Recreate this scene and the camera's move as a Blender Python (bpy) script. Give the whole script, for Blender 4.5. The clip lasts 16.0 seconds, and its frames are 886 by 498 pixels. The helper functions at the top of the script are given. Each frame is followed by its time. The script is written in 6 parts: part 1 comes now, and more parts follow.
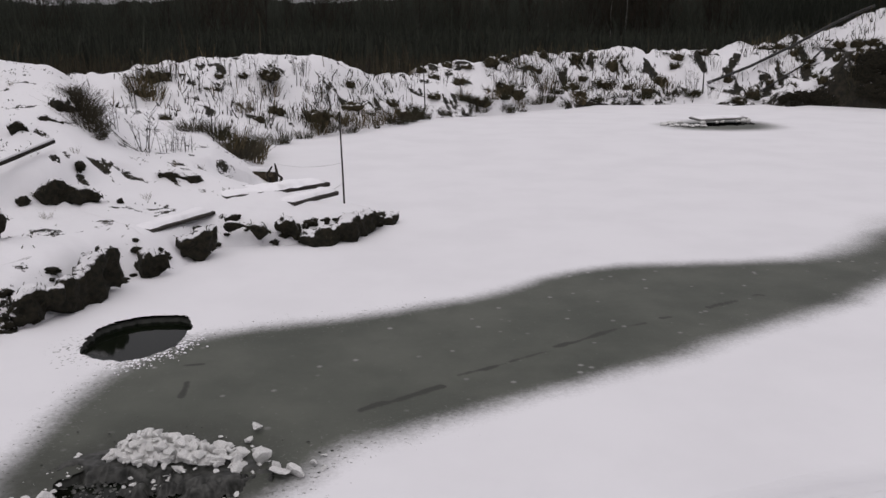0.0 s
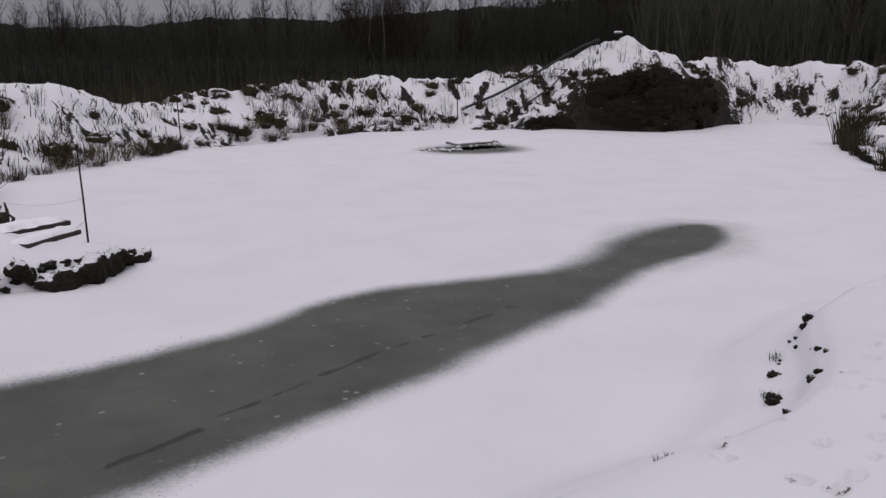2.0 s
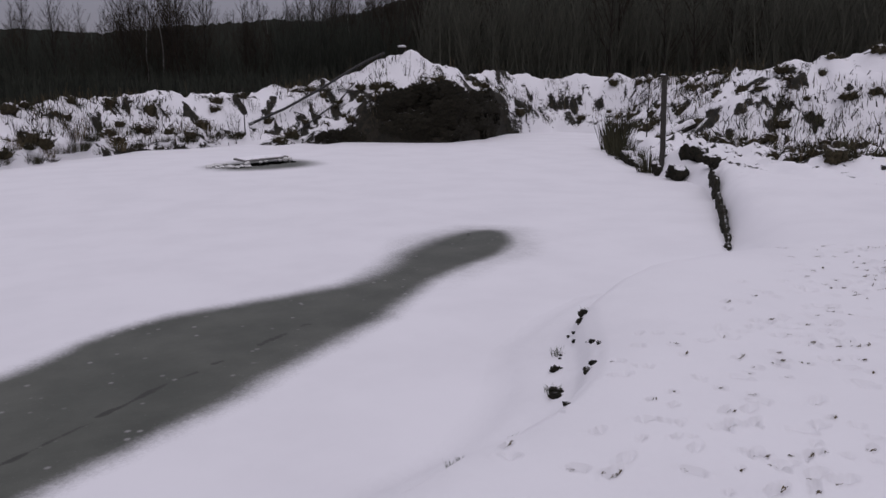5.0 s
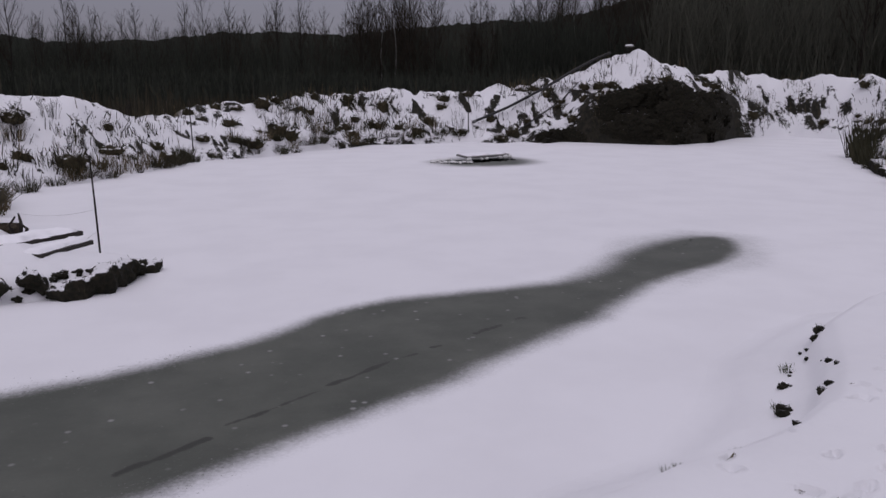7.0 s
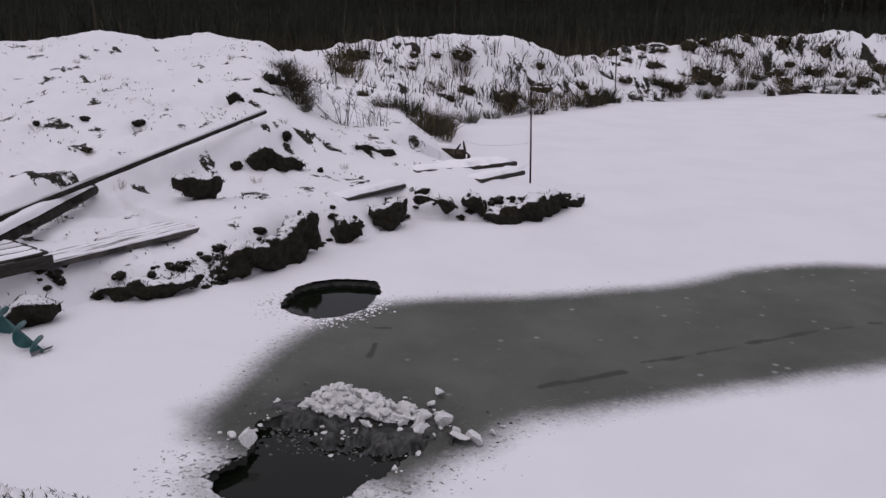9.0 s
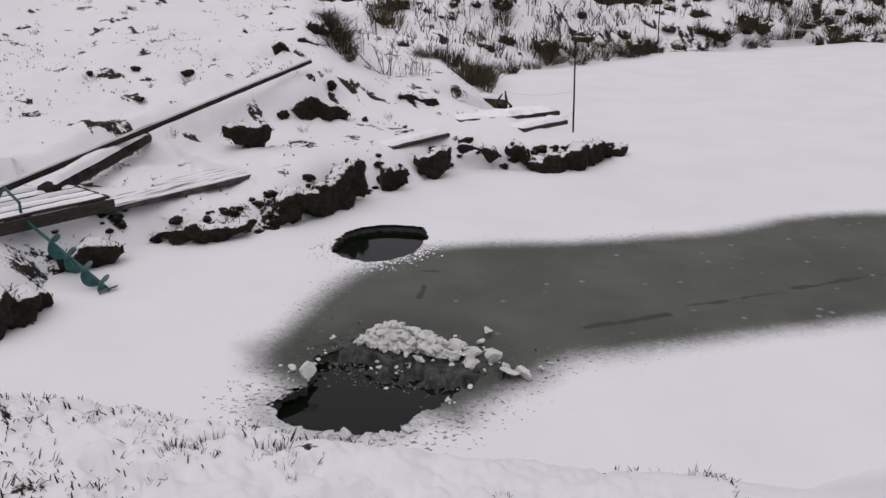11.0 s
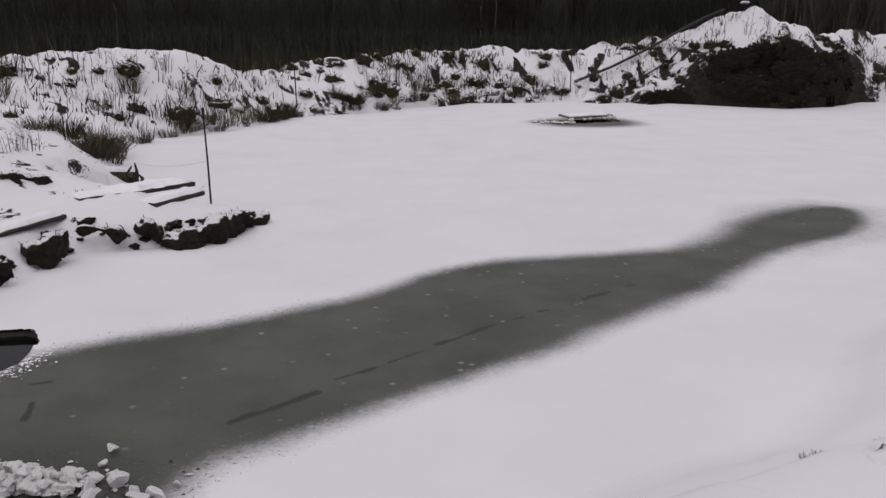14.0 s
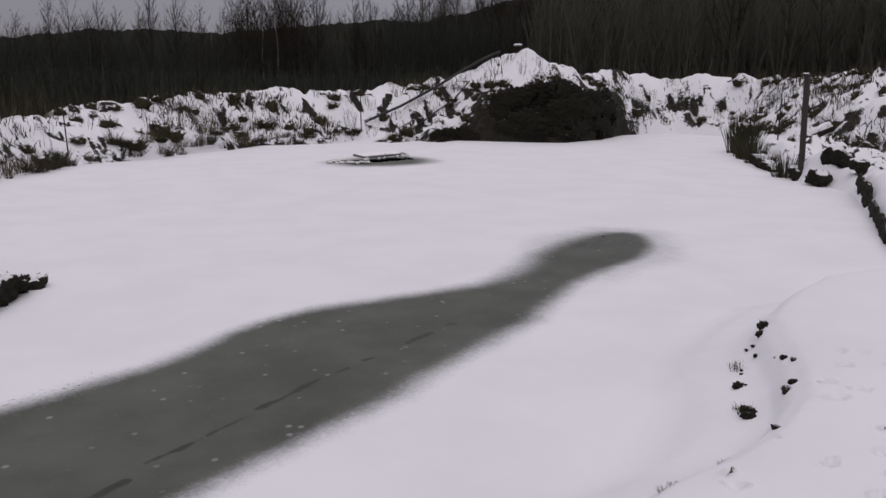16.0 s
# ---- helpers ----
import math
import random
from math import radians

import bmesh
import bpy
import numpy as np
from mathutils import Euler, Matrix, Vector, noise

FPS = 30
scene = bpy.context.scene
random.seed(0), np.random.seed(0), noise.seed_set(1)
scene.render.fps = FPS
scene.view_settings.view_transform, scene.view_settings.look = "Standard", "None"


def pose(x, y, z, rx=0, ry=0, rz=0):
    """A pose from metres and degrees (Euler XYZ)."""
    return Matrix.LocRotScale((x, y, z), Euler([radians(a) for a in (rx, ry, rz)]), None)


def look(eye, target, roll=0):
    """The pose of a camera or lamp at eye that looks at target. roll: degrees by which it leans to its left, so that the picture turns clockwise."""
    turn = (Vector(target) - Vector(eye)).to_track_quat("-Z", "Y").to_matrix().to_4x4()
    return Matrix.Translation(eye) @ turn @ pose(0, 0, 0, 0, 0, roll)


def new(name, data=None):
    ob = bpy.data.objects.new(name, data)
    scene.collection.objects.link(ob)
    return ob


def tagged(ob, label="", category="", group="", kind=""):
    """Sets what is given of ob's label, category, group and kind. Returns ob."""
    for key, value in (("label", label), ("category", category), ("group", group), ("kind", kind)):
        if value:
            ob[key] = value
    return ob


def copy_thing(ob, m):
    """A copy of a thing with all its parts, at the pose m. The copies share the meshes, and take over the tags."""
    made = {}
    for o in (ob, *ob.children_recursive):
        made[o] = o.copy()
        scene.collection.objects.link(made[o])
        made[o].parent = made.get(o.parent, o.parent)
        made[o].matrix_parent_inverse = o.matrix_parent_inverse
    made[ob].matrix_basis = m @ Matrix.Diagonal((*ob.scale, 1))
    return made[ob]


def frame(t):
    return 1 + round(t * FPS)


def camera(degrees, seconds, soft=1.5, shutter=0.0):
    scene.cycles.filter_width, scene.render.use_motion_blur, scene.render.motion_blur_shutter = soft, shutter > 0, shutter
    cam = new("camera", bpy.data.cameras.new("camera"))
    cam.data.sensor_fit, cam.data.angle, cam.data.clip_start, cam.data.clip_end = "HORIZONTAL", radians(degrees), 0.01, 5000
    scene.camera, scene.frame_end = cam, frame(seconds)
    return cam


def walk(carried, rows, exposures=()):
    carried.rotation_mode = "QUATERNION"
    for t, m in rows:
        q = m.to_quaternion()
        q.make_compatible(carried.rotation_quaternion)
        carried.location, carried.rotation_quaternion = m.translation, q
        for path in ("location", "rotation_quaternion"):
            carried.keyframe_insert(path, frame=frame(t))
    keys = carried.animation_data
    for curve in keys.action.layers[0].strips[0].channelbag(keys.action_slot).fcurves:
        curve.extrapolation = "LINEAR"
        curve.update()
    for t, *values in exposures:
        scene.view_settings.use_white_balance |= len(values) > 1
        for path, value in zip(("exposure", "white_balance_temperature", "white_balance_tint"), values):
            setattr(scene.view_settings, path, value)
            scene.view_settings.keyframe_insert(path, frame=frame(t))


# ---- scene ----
cam = camera(58.0, 16.0)
PATH = [
    (0, (-0.001, -0.005, 2.105), (0.0, 1.931, 1.604), -0.0),
    (0.5, (0.046, -0.003, 2.096), (0.172, 1.936, 1.623), -0.3),
    (1, (0.075, 0.009, 2.098), (0.378, 1.933, 1.645), -0.5),
    (1.5, (0.089, 0.014, 2.095), (0.5, 1.92, 1.648), -0.1),
    (2, (0.122, 0.017, 2.094), (0.678, 1.889, 1.66), 0.2),
    (2.5, (0.143, 0.025, 2.096), (0.809, 1.863, 1.673), 0.3),
    (3, (0.161, 0.011, 2.108), (0.939, 1.806, 1.692), -0.2),
    (3.5, (0.169, -0.01, 2.116), (1.041, 1.743, 1.708), -0.1),
    (3.7, (0.177, 0.002, 2.107), (1.09, 1.736, 1.71), 0.3),
    (4.75, (0.215, 0.025, 2.101), (1.23, 1.7, 1.698), -0.2),
    (5.8, (0.194, -0.017, 2.108), (1.119, 1.709, 1.705), -0.7),
    (6, (0.169, -0.02, 2.123), (1.041, 1.734, 1.721), -0.5),
    (6.5, (0.173, -0.016, 2.099), (0.939, 1.794, 1.727), -0.6),
    (7, (0.137, 0.003, 2.075), (0.668, 1.889, 1.673), 0.2),
    (7.5, (0.086, -0.04, 2.091), (0.386, 1.896, 1.687), 0.6),
    (8, (0.01, -0.07, 2.089), (0.065, 1.876, 1.633), 0.3),
    (8.5, (-0.06, -0.079, 2.071), (-0.217, 1.852, 1.575), 1.1),
    (9, (-0.081, -0.024, 2.064), (-0.512, 1.852, 1.522), 0.4),
    (9.2, (-0.097, -0.095, 2.107), (-0.561, 1.768, 1.545), 1.2),
    (10.25, (-0.124, -0.147, 2.078), (-0.718, 1.656, 1.448), 0.8),
    (11.3, (-0.131, -0.19, 2.03), (-0.565, 1.648, 1.371), -0.1),
    (11.5, (-0.126, -0.164, 2.034), (-0.506, 1.684, 1.37), 0.2),
    (12, (-0.091, -0.147, 2.032), (-0.381, 1.72, 1.376), -0.2),
    (12.5, (-0.046, -0.084, 2.018), (-0.218, 1.805, 1.383), -0.5),
    (13, (0.027, -0.031, 2.056), (0.0, 1.891, 1.501), 0.8),
    (13.5, (0.053, 0.008, 2.067), (0.138, 1.939, 1.552), 1.3),
    (14, (0.033, 0.175, 2.044), (0.337, 2.088, 1.543), 0.7),
    (14.5, (-0.093, 0.185, 2.047), (0.434, 2.055, 1.569), 0.1),
    (15, (-0.168, 0.256, 2.006), (0.39, 2.118, 1.535), 0.3),
    (15.5, (-0.12, 0.334, 2.025), (0.536, 2.173, 1.591), -0.1),
    (16, (-0.058, 0.49, 2.027), (0.737, 2.28, 1.626), 0.2),
]
# the film darkens and turns bluer as more sky comes into view
LIGHTING = [(0, -0.09, 6650, 13), (0.5, -0.23, 6480, 15), (1.5, -0.26, 6450, 16), (3.0, -0.25, 6270, 18), (3.5, -0.30, 6260, 19), (7, -0.37, 6200, 21), (7.5, -0.38, 6220, 21), (8, -0.28, 6220, 21), (8.5, -0.25, 6180, 21), (9, -0.22, 6330, 20), (11.5, -0.07, 6600, 12), (12.5, -0.07, 6600, 12), (13.5, -0.22, 6600, 13), (14.5, -0.2, 6550, 15), (16, -0.19, 6500, 17)]
walk(cam, [(t, look(eye, target, roll)) for t, eye, target, roll in PATH], LIGHTING)

# ---- world and light: a grey overcast winter day ----
OVERCAST = 0.92
world = bpy.data.worlds.new("overcast_sky")
scene.world = world
world.use_nodes = True
wt = world.node_tree
wt.nodes.clear()
w_out = wt.nodes.new("ShaderNodeOutputWorld")
w_bg = wt.nodes.new("ShaderNodeBackground")
w_sky = wt.nodes.new("ShaderNodeTexSky")
w_sky.sky_type, w_sky.sun_disc = "NISHITA", False
w_sky.sun_elevation, w_sky.sun_rotation = radians(24), radians(200)
w_scale = wt.nodes.new("ShaderNodeVectorMath")
w_scale.operation = "SCALE"
w_scale.inputs["Scale"].default_value = 0.1
w_co = wt.nodes.new("ShaderNodeTexCoord")
w_sep = wt.nodes.new("ShaderNodeSeparateXYZ")
w_ramp = wt.nodes.new("ShaderNodeValToRGB")
w_ramp.color_ramp.elements[0].position = 0.0
w_ramp.color_ramp.elements[0].color = (0.205, 0.198, 0.232, 1)
w_ramp.color_ramp.elements[1].position = 1.0
w_ramp.color_ramp.elements[1].color = (1.0, 0.99, 1.03, 1)
w_noise = wt.nodes.new("ShaderNodeTexNoise")
w_noise.inputs["Scale"].default_value = 2.2
w_noise.inputs["Detail"].default_value = 4
w_cloud = wt.nodes.new("ShaderNodeMapRange")
w_cloud.inputs["To Min"].default_value, w_cloud.inputs["To Max"].default_value = 0.9, 1.1
w_mul = wt.nodes.new("ShaderNodeVectorMath")
w_mul.operation = "SCALE"
w_mix = wt.nodes.new("ShaderNodeMix")
w_mix.data_type = "RGBA"
w_mix.inputs["Factor"].default_value = OVERCAST
wt.links.new(w_co.outputs["Generated"], w_sep.inputs[0])
wt.links.new(w_sep.outputs["Z"], w_ramp.inputs["Fac"])
wt.links.new(w_co.outputs["Generated"], w_noise.inputs["Vector"])
wt.links.new(w_noise.outputs["Fac"], w_cloud.inputs["Value"])
wt.links.new(w_ramp.outputs["Color"], w_mul.inputs[0])
wt.links.new(w_cloud.outputs["Result"], w_mul.inputs["Scale"])
wt.links.new(w_sky.outputs["Color"], w_scale.inputs[0])
wt.links.new(w_scale.outputs[0], w_mix.inputs["A"])
wt.links.new(w_mul.outputs[0], w_mix.inputs["B"])
wt.links.new(w_mix.outputs["Result"], w_bg.inputs["Color"])
w_bg.inputs["Strength"].default_value = 0.925
wt.links.new(w_bg.outputs[0], w_out.inputs[0])

sun_lamp = bpy.data.lights.new("sun", "SUN")
sun_lamp.energy, sun_lamp.angle, sun_lamp.color = 0.5, radians(60), (1.0, 0.97, 0.95)
sun = new("sun", sun_lamp)
sun.matrix_world = look((0, 0, 0), (0.3, 0.75, -1.7))


# ---- materials ----
def material(name):
    m = bpy.data.materials.new(name)
    m.use_nodes = True
    return m, m.node_tree, m.node_tree.nodes["Principled BSDF"]


def node(tree, kind, links=None, **sets):
    n = tree.nodes.new(kind)
    for k, v in sets.items():
        if k in ("operation", "data_type", "blend_type", "attribute_name", "interpolation_type", "feature", "noise_dimensions"):
            if k == "operation":
                n.operation = v
            elif k == "data_type":
                n.data_type = v
            elif k == "blend_type":
                n.blend_type = v
            elif k == "attribute_name":
                n.attribute_name = v
            elif k == "interpolation_type":
                n.interpolation_type = v
            elif k == "feature":
                n.feature = v
            else:
                n.noise_dimensions = v
        else:
            n.inputs[k.replace("_", " ")].default_value = v
    for key, sock in (links or {}).items():
        tree.links.new(sock, n.inputs[key])
    return n


def coords(tree):
    return tree.nodes.new("ShaderNodeTexCoord").outputs["Object"]


def geo_pos(tree):
    return tree.nodes.new("ShaderNodeNewGeometry").outputs["Position"]


def noise_at(tree, vec, scale, detail=4.0, rough=0.55):
    return node(tree, "ShaderNodeTexNoise", {"Vector": vec}, Scale=scale, Detail=detail, Roughness=rough).outputs["Fac"]


def math_node(tree, op, a, b=None):
    n = tree.nodes.new("ShaderNodeMath")
    n.operation = op
    for i, v in ((0, a), (1, b)):
        if v is None:
            continue
        if isinstance(v, (int, float)):
            n.inputs[i].default_value = v
        else:
            tree.links.new(v, n.inputs[i])
    return n.outputs[0]


def ramp01(tree, val, lo, hi, smooth=True):
    n = tree.nodes.new("ShaderNodeMapRange")
    n.interpolation_type = "SMOOTHSTEP" if smooth else "LINEAR"
    tree.links.new(val, n.inputs["Value"])
    n.inputs["From Min"].default_value, n.inputs["From Max"].default_value = lo, hi
    return n.outputs["Result"]


def mix_col(tree, fac, a, b):
    n = tree.nodes.new("ShaderNodeMix")
    n.data_type = "RGBA"
    for key, v in (("Factor", fac), ("A", a), ("B", b)):
        if isinstance(v, (tuple, float, int)):
            n.inputs[key].default_value = (*v, 1) if isinstance(v, tuple) else v
        else:
            tree.links.new(v, n.inputs[key])
    return n.outputs["Result"]


def bump(tree, bsdf, height, strength, distance):
    b = node(tree, "ShaderNodeBump", {"Height": height}, Strength=strength, Distance=distance)
    tree.links.new(b.outputs[0], bsdf.inputs["Normal"])


SNOW_A, SNOW_B = (0.83, 0.825, 0.85), (0.79, 0.785, 0.81)
SOIL_A, SOIL_B = (0.011, 0.0105, 0.0075), (0.030, 0.026, 0.017)


def snow_color(tree, pos):
    return mix_col(tree, ramp01(tree, noise_at(tree, pos, 0.9, 5), 0.35, 0.7), SNOW_A, SNOW_B)


def soil_color(tree, pos):
    base = mix_col(tree, ramp01(tree, noise_at(tree, pos, 6.0, 6), 0.35, 0.7), SOIL_A, SOIL_B)
    return mix_col(tree, ramp01(tree, noise_at(tree, pos, 45.0, 3), 0.62, 0.78), base, (0.065, 0.055, 0.034))


def ground_material():
    m, t, b = material("snow_and_earth")
    pos = geo_pos(t)
    soil = node(t, "ShaderNodeAttribute", attribute_name="soil").outputs["Fac"]
    field = node(t, "ShaderNodeAttribute", attribute_name="field").outputs["Fac"]
    n1 = noise_at(t, pos, 7.0, 6, 0.7)
    n2 = noise_at(t, pos, 38.0, 4, 0.7)
    ragged = math_node(t, "ADD", math_node(t, "MULTIPLY", math_node(t, "SUBTRACT", n1, 0.5), 1.5), math_node(t, "MULTIPLY", math_node(t, "SUBTRACT", n2, 0.5), 0.8))
    cover = math_node(t, "ADD", soil, ragged)
    fac = ramp01(t, cover, 0.46, 0.56)
    snow = snow_color(t, pos)
    earth = soil_color(t, pos)
    grass = mix_col(t, ramp01(t, noise_at(t, pos, 0.35, 6), 0.3, 0.7), (0.045, 0.038, 0.026), (0.085, 0.07, 0.045))
    col = mix_col(t, fac, snow, earth)
    col = mix_col(t, field, col, grass)
    t.links.new(col, b.inputs["Base Color"])
    b.inputs["Roughness"].default_value = 0.85
    b.inputs["Specular IOR Level"].default_value = 0.25
    h = math_node(t, "ADD", math_node(t, "MULTIPLY", noise_at(t, pos, 14.0, 6, 0.6), 1.0), math_node(t, "MULTIPLY", noise_at(t, pos, 120.0, 3), 0.12))
    bump(t, b, h, 0.3, 0.02)
    return m


def ice_material():
    m, t, b = material("pond_ice_with_snow")
    pos = geo_pos(t)
    bare = node(t, "ShaderNodeAttribute", attribute_name="bare").outputs["Fac"]
    grit = node(t, "ShaderNodeAttribute", attribute_name="grit").outputs["Fac"]
    wet = node(t, "ShaderNodeAttribute", attribute_name="wet").outputs["Fac"]
    fine = noise_at(t, pos, 42.0, 5, 0.7)
    mid = noise_at(t, pos, 7.0, 4, 0.6)
    jitter = math_node(t, "ADD", math_node(t, "MULTIPLY", math_node(t, "SUBTRACT", fine, 0.5), 0.30), math_node(t, "MULTIPLY", math_node(t, "SUBTRACT", mid, 0.5), 0.12))
    fac = ramp01(t, math_node(t, "ADD", bare, jitter), 0.12, 0.70)
    snow = snow_color(t, pos)
    ice = mix_col(t, ramp01(t, noise_at(t, pos, 1.3, 6, 0.6), 0.3, 0.72), (0.071, 0.077, 0.064), (0.108, 0.114, 0.096))
    ice = mix_col(t, ramp01(t, noise_at(t, pos, 30.0, 4, 0.7), 0.60, 0.74), ice, (0.15, 0.155, 0.14))
    flecks = node(t, "ShaderNodeTexVoronoi", {"Vector": pos}, Scale=5.5).outputs["Distance"]
    fl_gate = ramp01(t, noise_at(t, pos, 2.3, 3), 0.36, 0.56)
    fleck = math_node(t, "MULTIPLY", math_node(t, "SUBTRACT", 1.0, ramp01(t, flecks, 0.05, 0.16)), fl_gate)
    ice = mix_col(t, math_node(t, "MULTIPLY", fleck, 0.75), ice, (0.31, 0.31, 0.30))
    col = mix_col(t, fac, snow, ice)
    crumbs = noise_at(t, node(t, "ShaderNodeMapping", {"Vector": pos}, Scale=(1.0, 1.25, 1.0)).outputs[0], 34.0, 2.5, 0.6)
    level = math_node(t, "SUBTRACT", 0.80, math_node(t, "MULTIPLY", grit, 0.235))
    spots = ramp01(t, math_node(t, "SUBTRACT", crumbs, level), 0.0, 0.04)
    crack = node(t, "ShaderNodeAttribute", attribute_name="crack").outputs["Fac"]
    # grey crumbs, with the shading of the raised lumps held in this colour
    col = mix_col(t, math_node(t, "MULTIPLY", spots, 0.9), col, (0.17, 0.17, 0.16))
    col = mix_col(t, ramp01(t, math_node(t, "ADD", crack, math_node(t, "MULTIPLY", math_node(t, "SUBTRACT", fine, 0.5), 0.5)), 0.3, 0.9), col, (0.042, 0.044, 0.037))
    col = mix_col(t, wet, col, (0.055, 0.058, 0.048))
    t.links.new(col, b.inputs["Base Color"])
    rough = node(t, "ShaderNodeMapRange", {"Value": fac})
    rough.inputs["To Min"].default_value, rough.inputs["To Max"].default_value = 0.9, 0.55
    t.links.new(rough.outputs["Result"], b.inputs["Roughness"])
    b.inputs["Specular IOR Level"].default_value = 0.2
    h = math_node(t, "ADD", noise_at(t, pos, 5.0, 6, 0.6), math_node(t, "MULTIPLY", fine, 0.3))
    bump(t, b, h, 0.25, 0.012)
    return m


def plain(name, a, bcol, scale, rough=0.8, bumpd=0.004, stretch=None, spec=0.3, metal=0.0):
    m, t, b = material(name)
    pos = coords(t)
    if stretch:
        pos = node(t, "ShaderNodeMapping", {"Vector": pos}, Scale=stretch).outputs[0]
    rnd = t.nodes.new("ShaderNodeObjectInfo").outputs["Random"]
    n = noise_at(t, pos, scale, 6, 0.65)
    col = mix_col(t, ramp01(t, n, 0.32, 0.7), a, bcol)
    dark = tuple(c * 0.55 for c in a)
    col = mix_col(t, ramp01(t, noise_at(t, pos, scale * 0.21, 3), 0.55, 0.8), col, dark)
    hs = node(t, "ShaderNodeHueSaturation", {"Color": col})
    t.links.new(math_node(t, "ADD", math_node(t, "MULTIPLY", rnd, 0.4), 0.8), hs.inputs["Value"])
    t.links.new(hs.outputs[0], b.inputs["Base Color"])
    b.inputs["Roughness"].default_value = rough
    b.inputs["Specular IOR Level"].default_value = spec
    b.inputs["Metallic"].default_value = metal
    if bumpd:
        bump(t, b, n, 0.6, bumpd)
    return m


def capped(name, a, bcol, scale, lo=0.35, hi=0.6, jag=0.9):
    """A dark lumpy surface with snow lying where it faces up."""
    m, t, b = material(name)
    geo = t.nodes.new("ShaderNodeNewGeometry")
    pos = geo.outputs["Position"]
    up = node(t, "ShaderNodeSeparateXYZ", {"Vector": geo.outputs["Normal"]}).outputs["Z"]
    n = noise_at(t, pos, scale, 6, 0.65)
    lying = math_node(t, "ADD", up, math_node(t, "MULTIPLY", math_node(t, "SUBTRACT", n, 0.5), jag))
    col = mix_col(t, ramp01(t, noise_at(t, pos, scale * 2.3, 5), 0.3, 0.7), a, bcol)
    col = mix_col(t, ramp01(t, lying, lo, hi), col, SNOW_A)
    t.links.new(col, b.inputs["Base Color"])
    b.inputs["Roughness"].default_value = 0.9
    b.inputs["Specular IOR Level"].default_value = 0.2
    bump(t, b, noise_at(t, pos, scale * 4, 5), 0.8, 0.03)
    return m


def streaky(name):
    """Old boards with snow left in streaks along the grain."""
    m, t, b = material(name)
    pos = node(t, "ShaderNodeMapping", {"Vector": coords(t)}, Scale=(1.0, 14.0, 1.0)).outputs[0]
    up = node(t, "ShaderNodeSeparateXYZ", {"Vector": t.nodes.new("ShaderNodeNewGeometry").outputs["Normal"]}).outputs["Z"]
    wood = mix_col(t, ramp01(t, noise_at(t, pos, 9.0, 5), 0.3, 0.7), (0.02, 0.018, 0.016), (0.08, 0.072, 0.063))
    lying = math_node(t, "MULTIPLY", ramp01(t, noise_at(t, pos, 1.6, 6, 0.65), 0.36, 0.50), ramp01(t, up, 0.5, 0.8))
    t.links.new(mix_col(t, lying, wood, SNOW_A), b.inputs["Base Color"])
    b.inputs["Roughness"].default_value = 0.85
    bump(t, b, noise_at(t, pos, 5.0, 5), 0.6, 0.006)
    return m


def blades_material(name, a, bcol):
    m, t, b = material(name)
    geo = t.nodes.new("ShaderNodeNewGeometry")
    col = mix_col(t, geo.outputs["Random Per Island"], a, bcol)
    t.links.new(col, b.inputs["Base Color"])
    b.inputs["Roughness"].default_value = 0.85
    b.inputs["Specular IOR Level"].default_value = 0.15
    return m


def water_material():
    m, t, b = material("dark_pond_water")
    pos = geo_pos(t)
    t.links.new(mix_col(t, noise_at(t, pos, 3.0, 4), (0.003, 0.005, 0.003), (0.007, 0.009, 0.005)), b.inputs["Base Color"])
    b.inputs["Roughness"].default_value = 0.06
    b.inputs["IOR"].default_value = 1.33
    b.inputs["Specular IOR Level"].default_value = 0.3
    bump(t, b, noise_at(t, pos, 6.0, 2), 0.05, 0.01)
    return m


def chunk_material():
    m, t, b = material("broken_white_ice")
    pos = coords(t)
    geo = t.nodes.new("ShaderNodeNewGeometry")
    n = noise_at(t, pos, 14.0, 5)
    col = mix_col(t, ramp01(t, n, 0.3, 0.75), (0.74, 0.735, 0.72), (0.52, 0.52, 0.51))
    t.links.new(col, b.inputs["Base Color"])
    b.inputs["Roughness"].default_value = 0.4
    b.inputs["Subsurface Weight"].default_value = 0.25
    b.inputs["Subsurface Radius"].default_value = (0.03, 0.03, 0.03)
    b.inputs["Subsurface Scale"].default_value = 0.5
    bump(t, b, noise_at(t, pos, 9.0, 4), 0.25, 0.02)
    return m


M_GROUND, M_ICE, M_WATER, M_CHUNK = ground_material(), ice_material(), water_material(), chunk_material()
M_SNOW = plain("lying_snow", SNOW_A, SNOW_B, 9.0, 0.9, 0.008)
M_WOOD = plain("weathered_grey_wood", (0.020, 0.018, 0.016), (0.055, 0.049, 0.042), 14.0, 0.85, 0.003, (1, 12, 12))
M_SWEPT = streaky("swept_old_plank")
M_BARK = plain("wet_dark_bark", (0.013, 0.011, 0.009), (0.034, 0.029, 0.023), 20.0, 0.9, 0.004, (1, 1, 0.2))
M_BIRCH = plain("pale_birch_bark", (0.09, 0.085, 0.08), (0.17, 0.165, 0.155), 5.0, 0.85, 0.0, (1, 1, 0.3))
M_TWIG = plain("bare_twigs", (0.024, 0.020, 0.016), (0.05, 0.040, 0.03), 3.0, 0.95, 0.0, None, 0.1)
M_CLOD = capped("peat_clod", (0.010, 0.010, 0.007), (0.028, 0.025, 0.016), 9.0, 0.95, 1.15, 0.9)
M_PEAT = capped("peat_face", (0.009, 0.009, 0.006), (0.024, 0.021, 0.013), 7.0, 0.98, 1.15, 0.9)
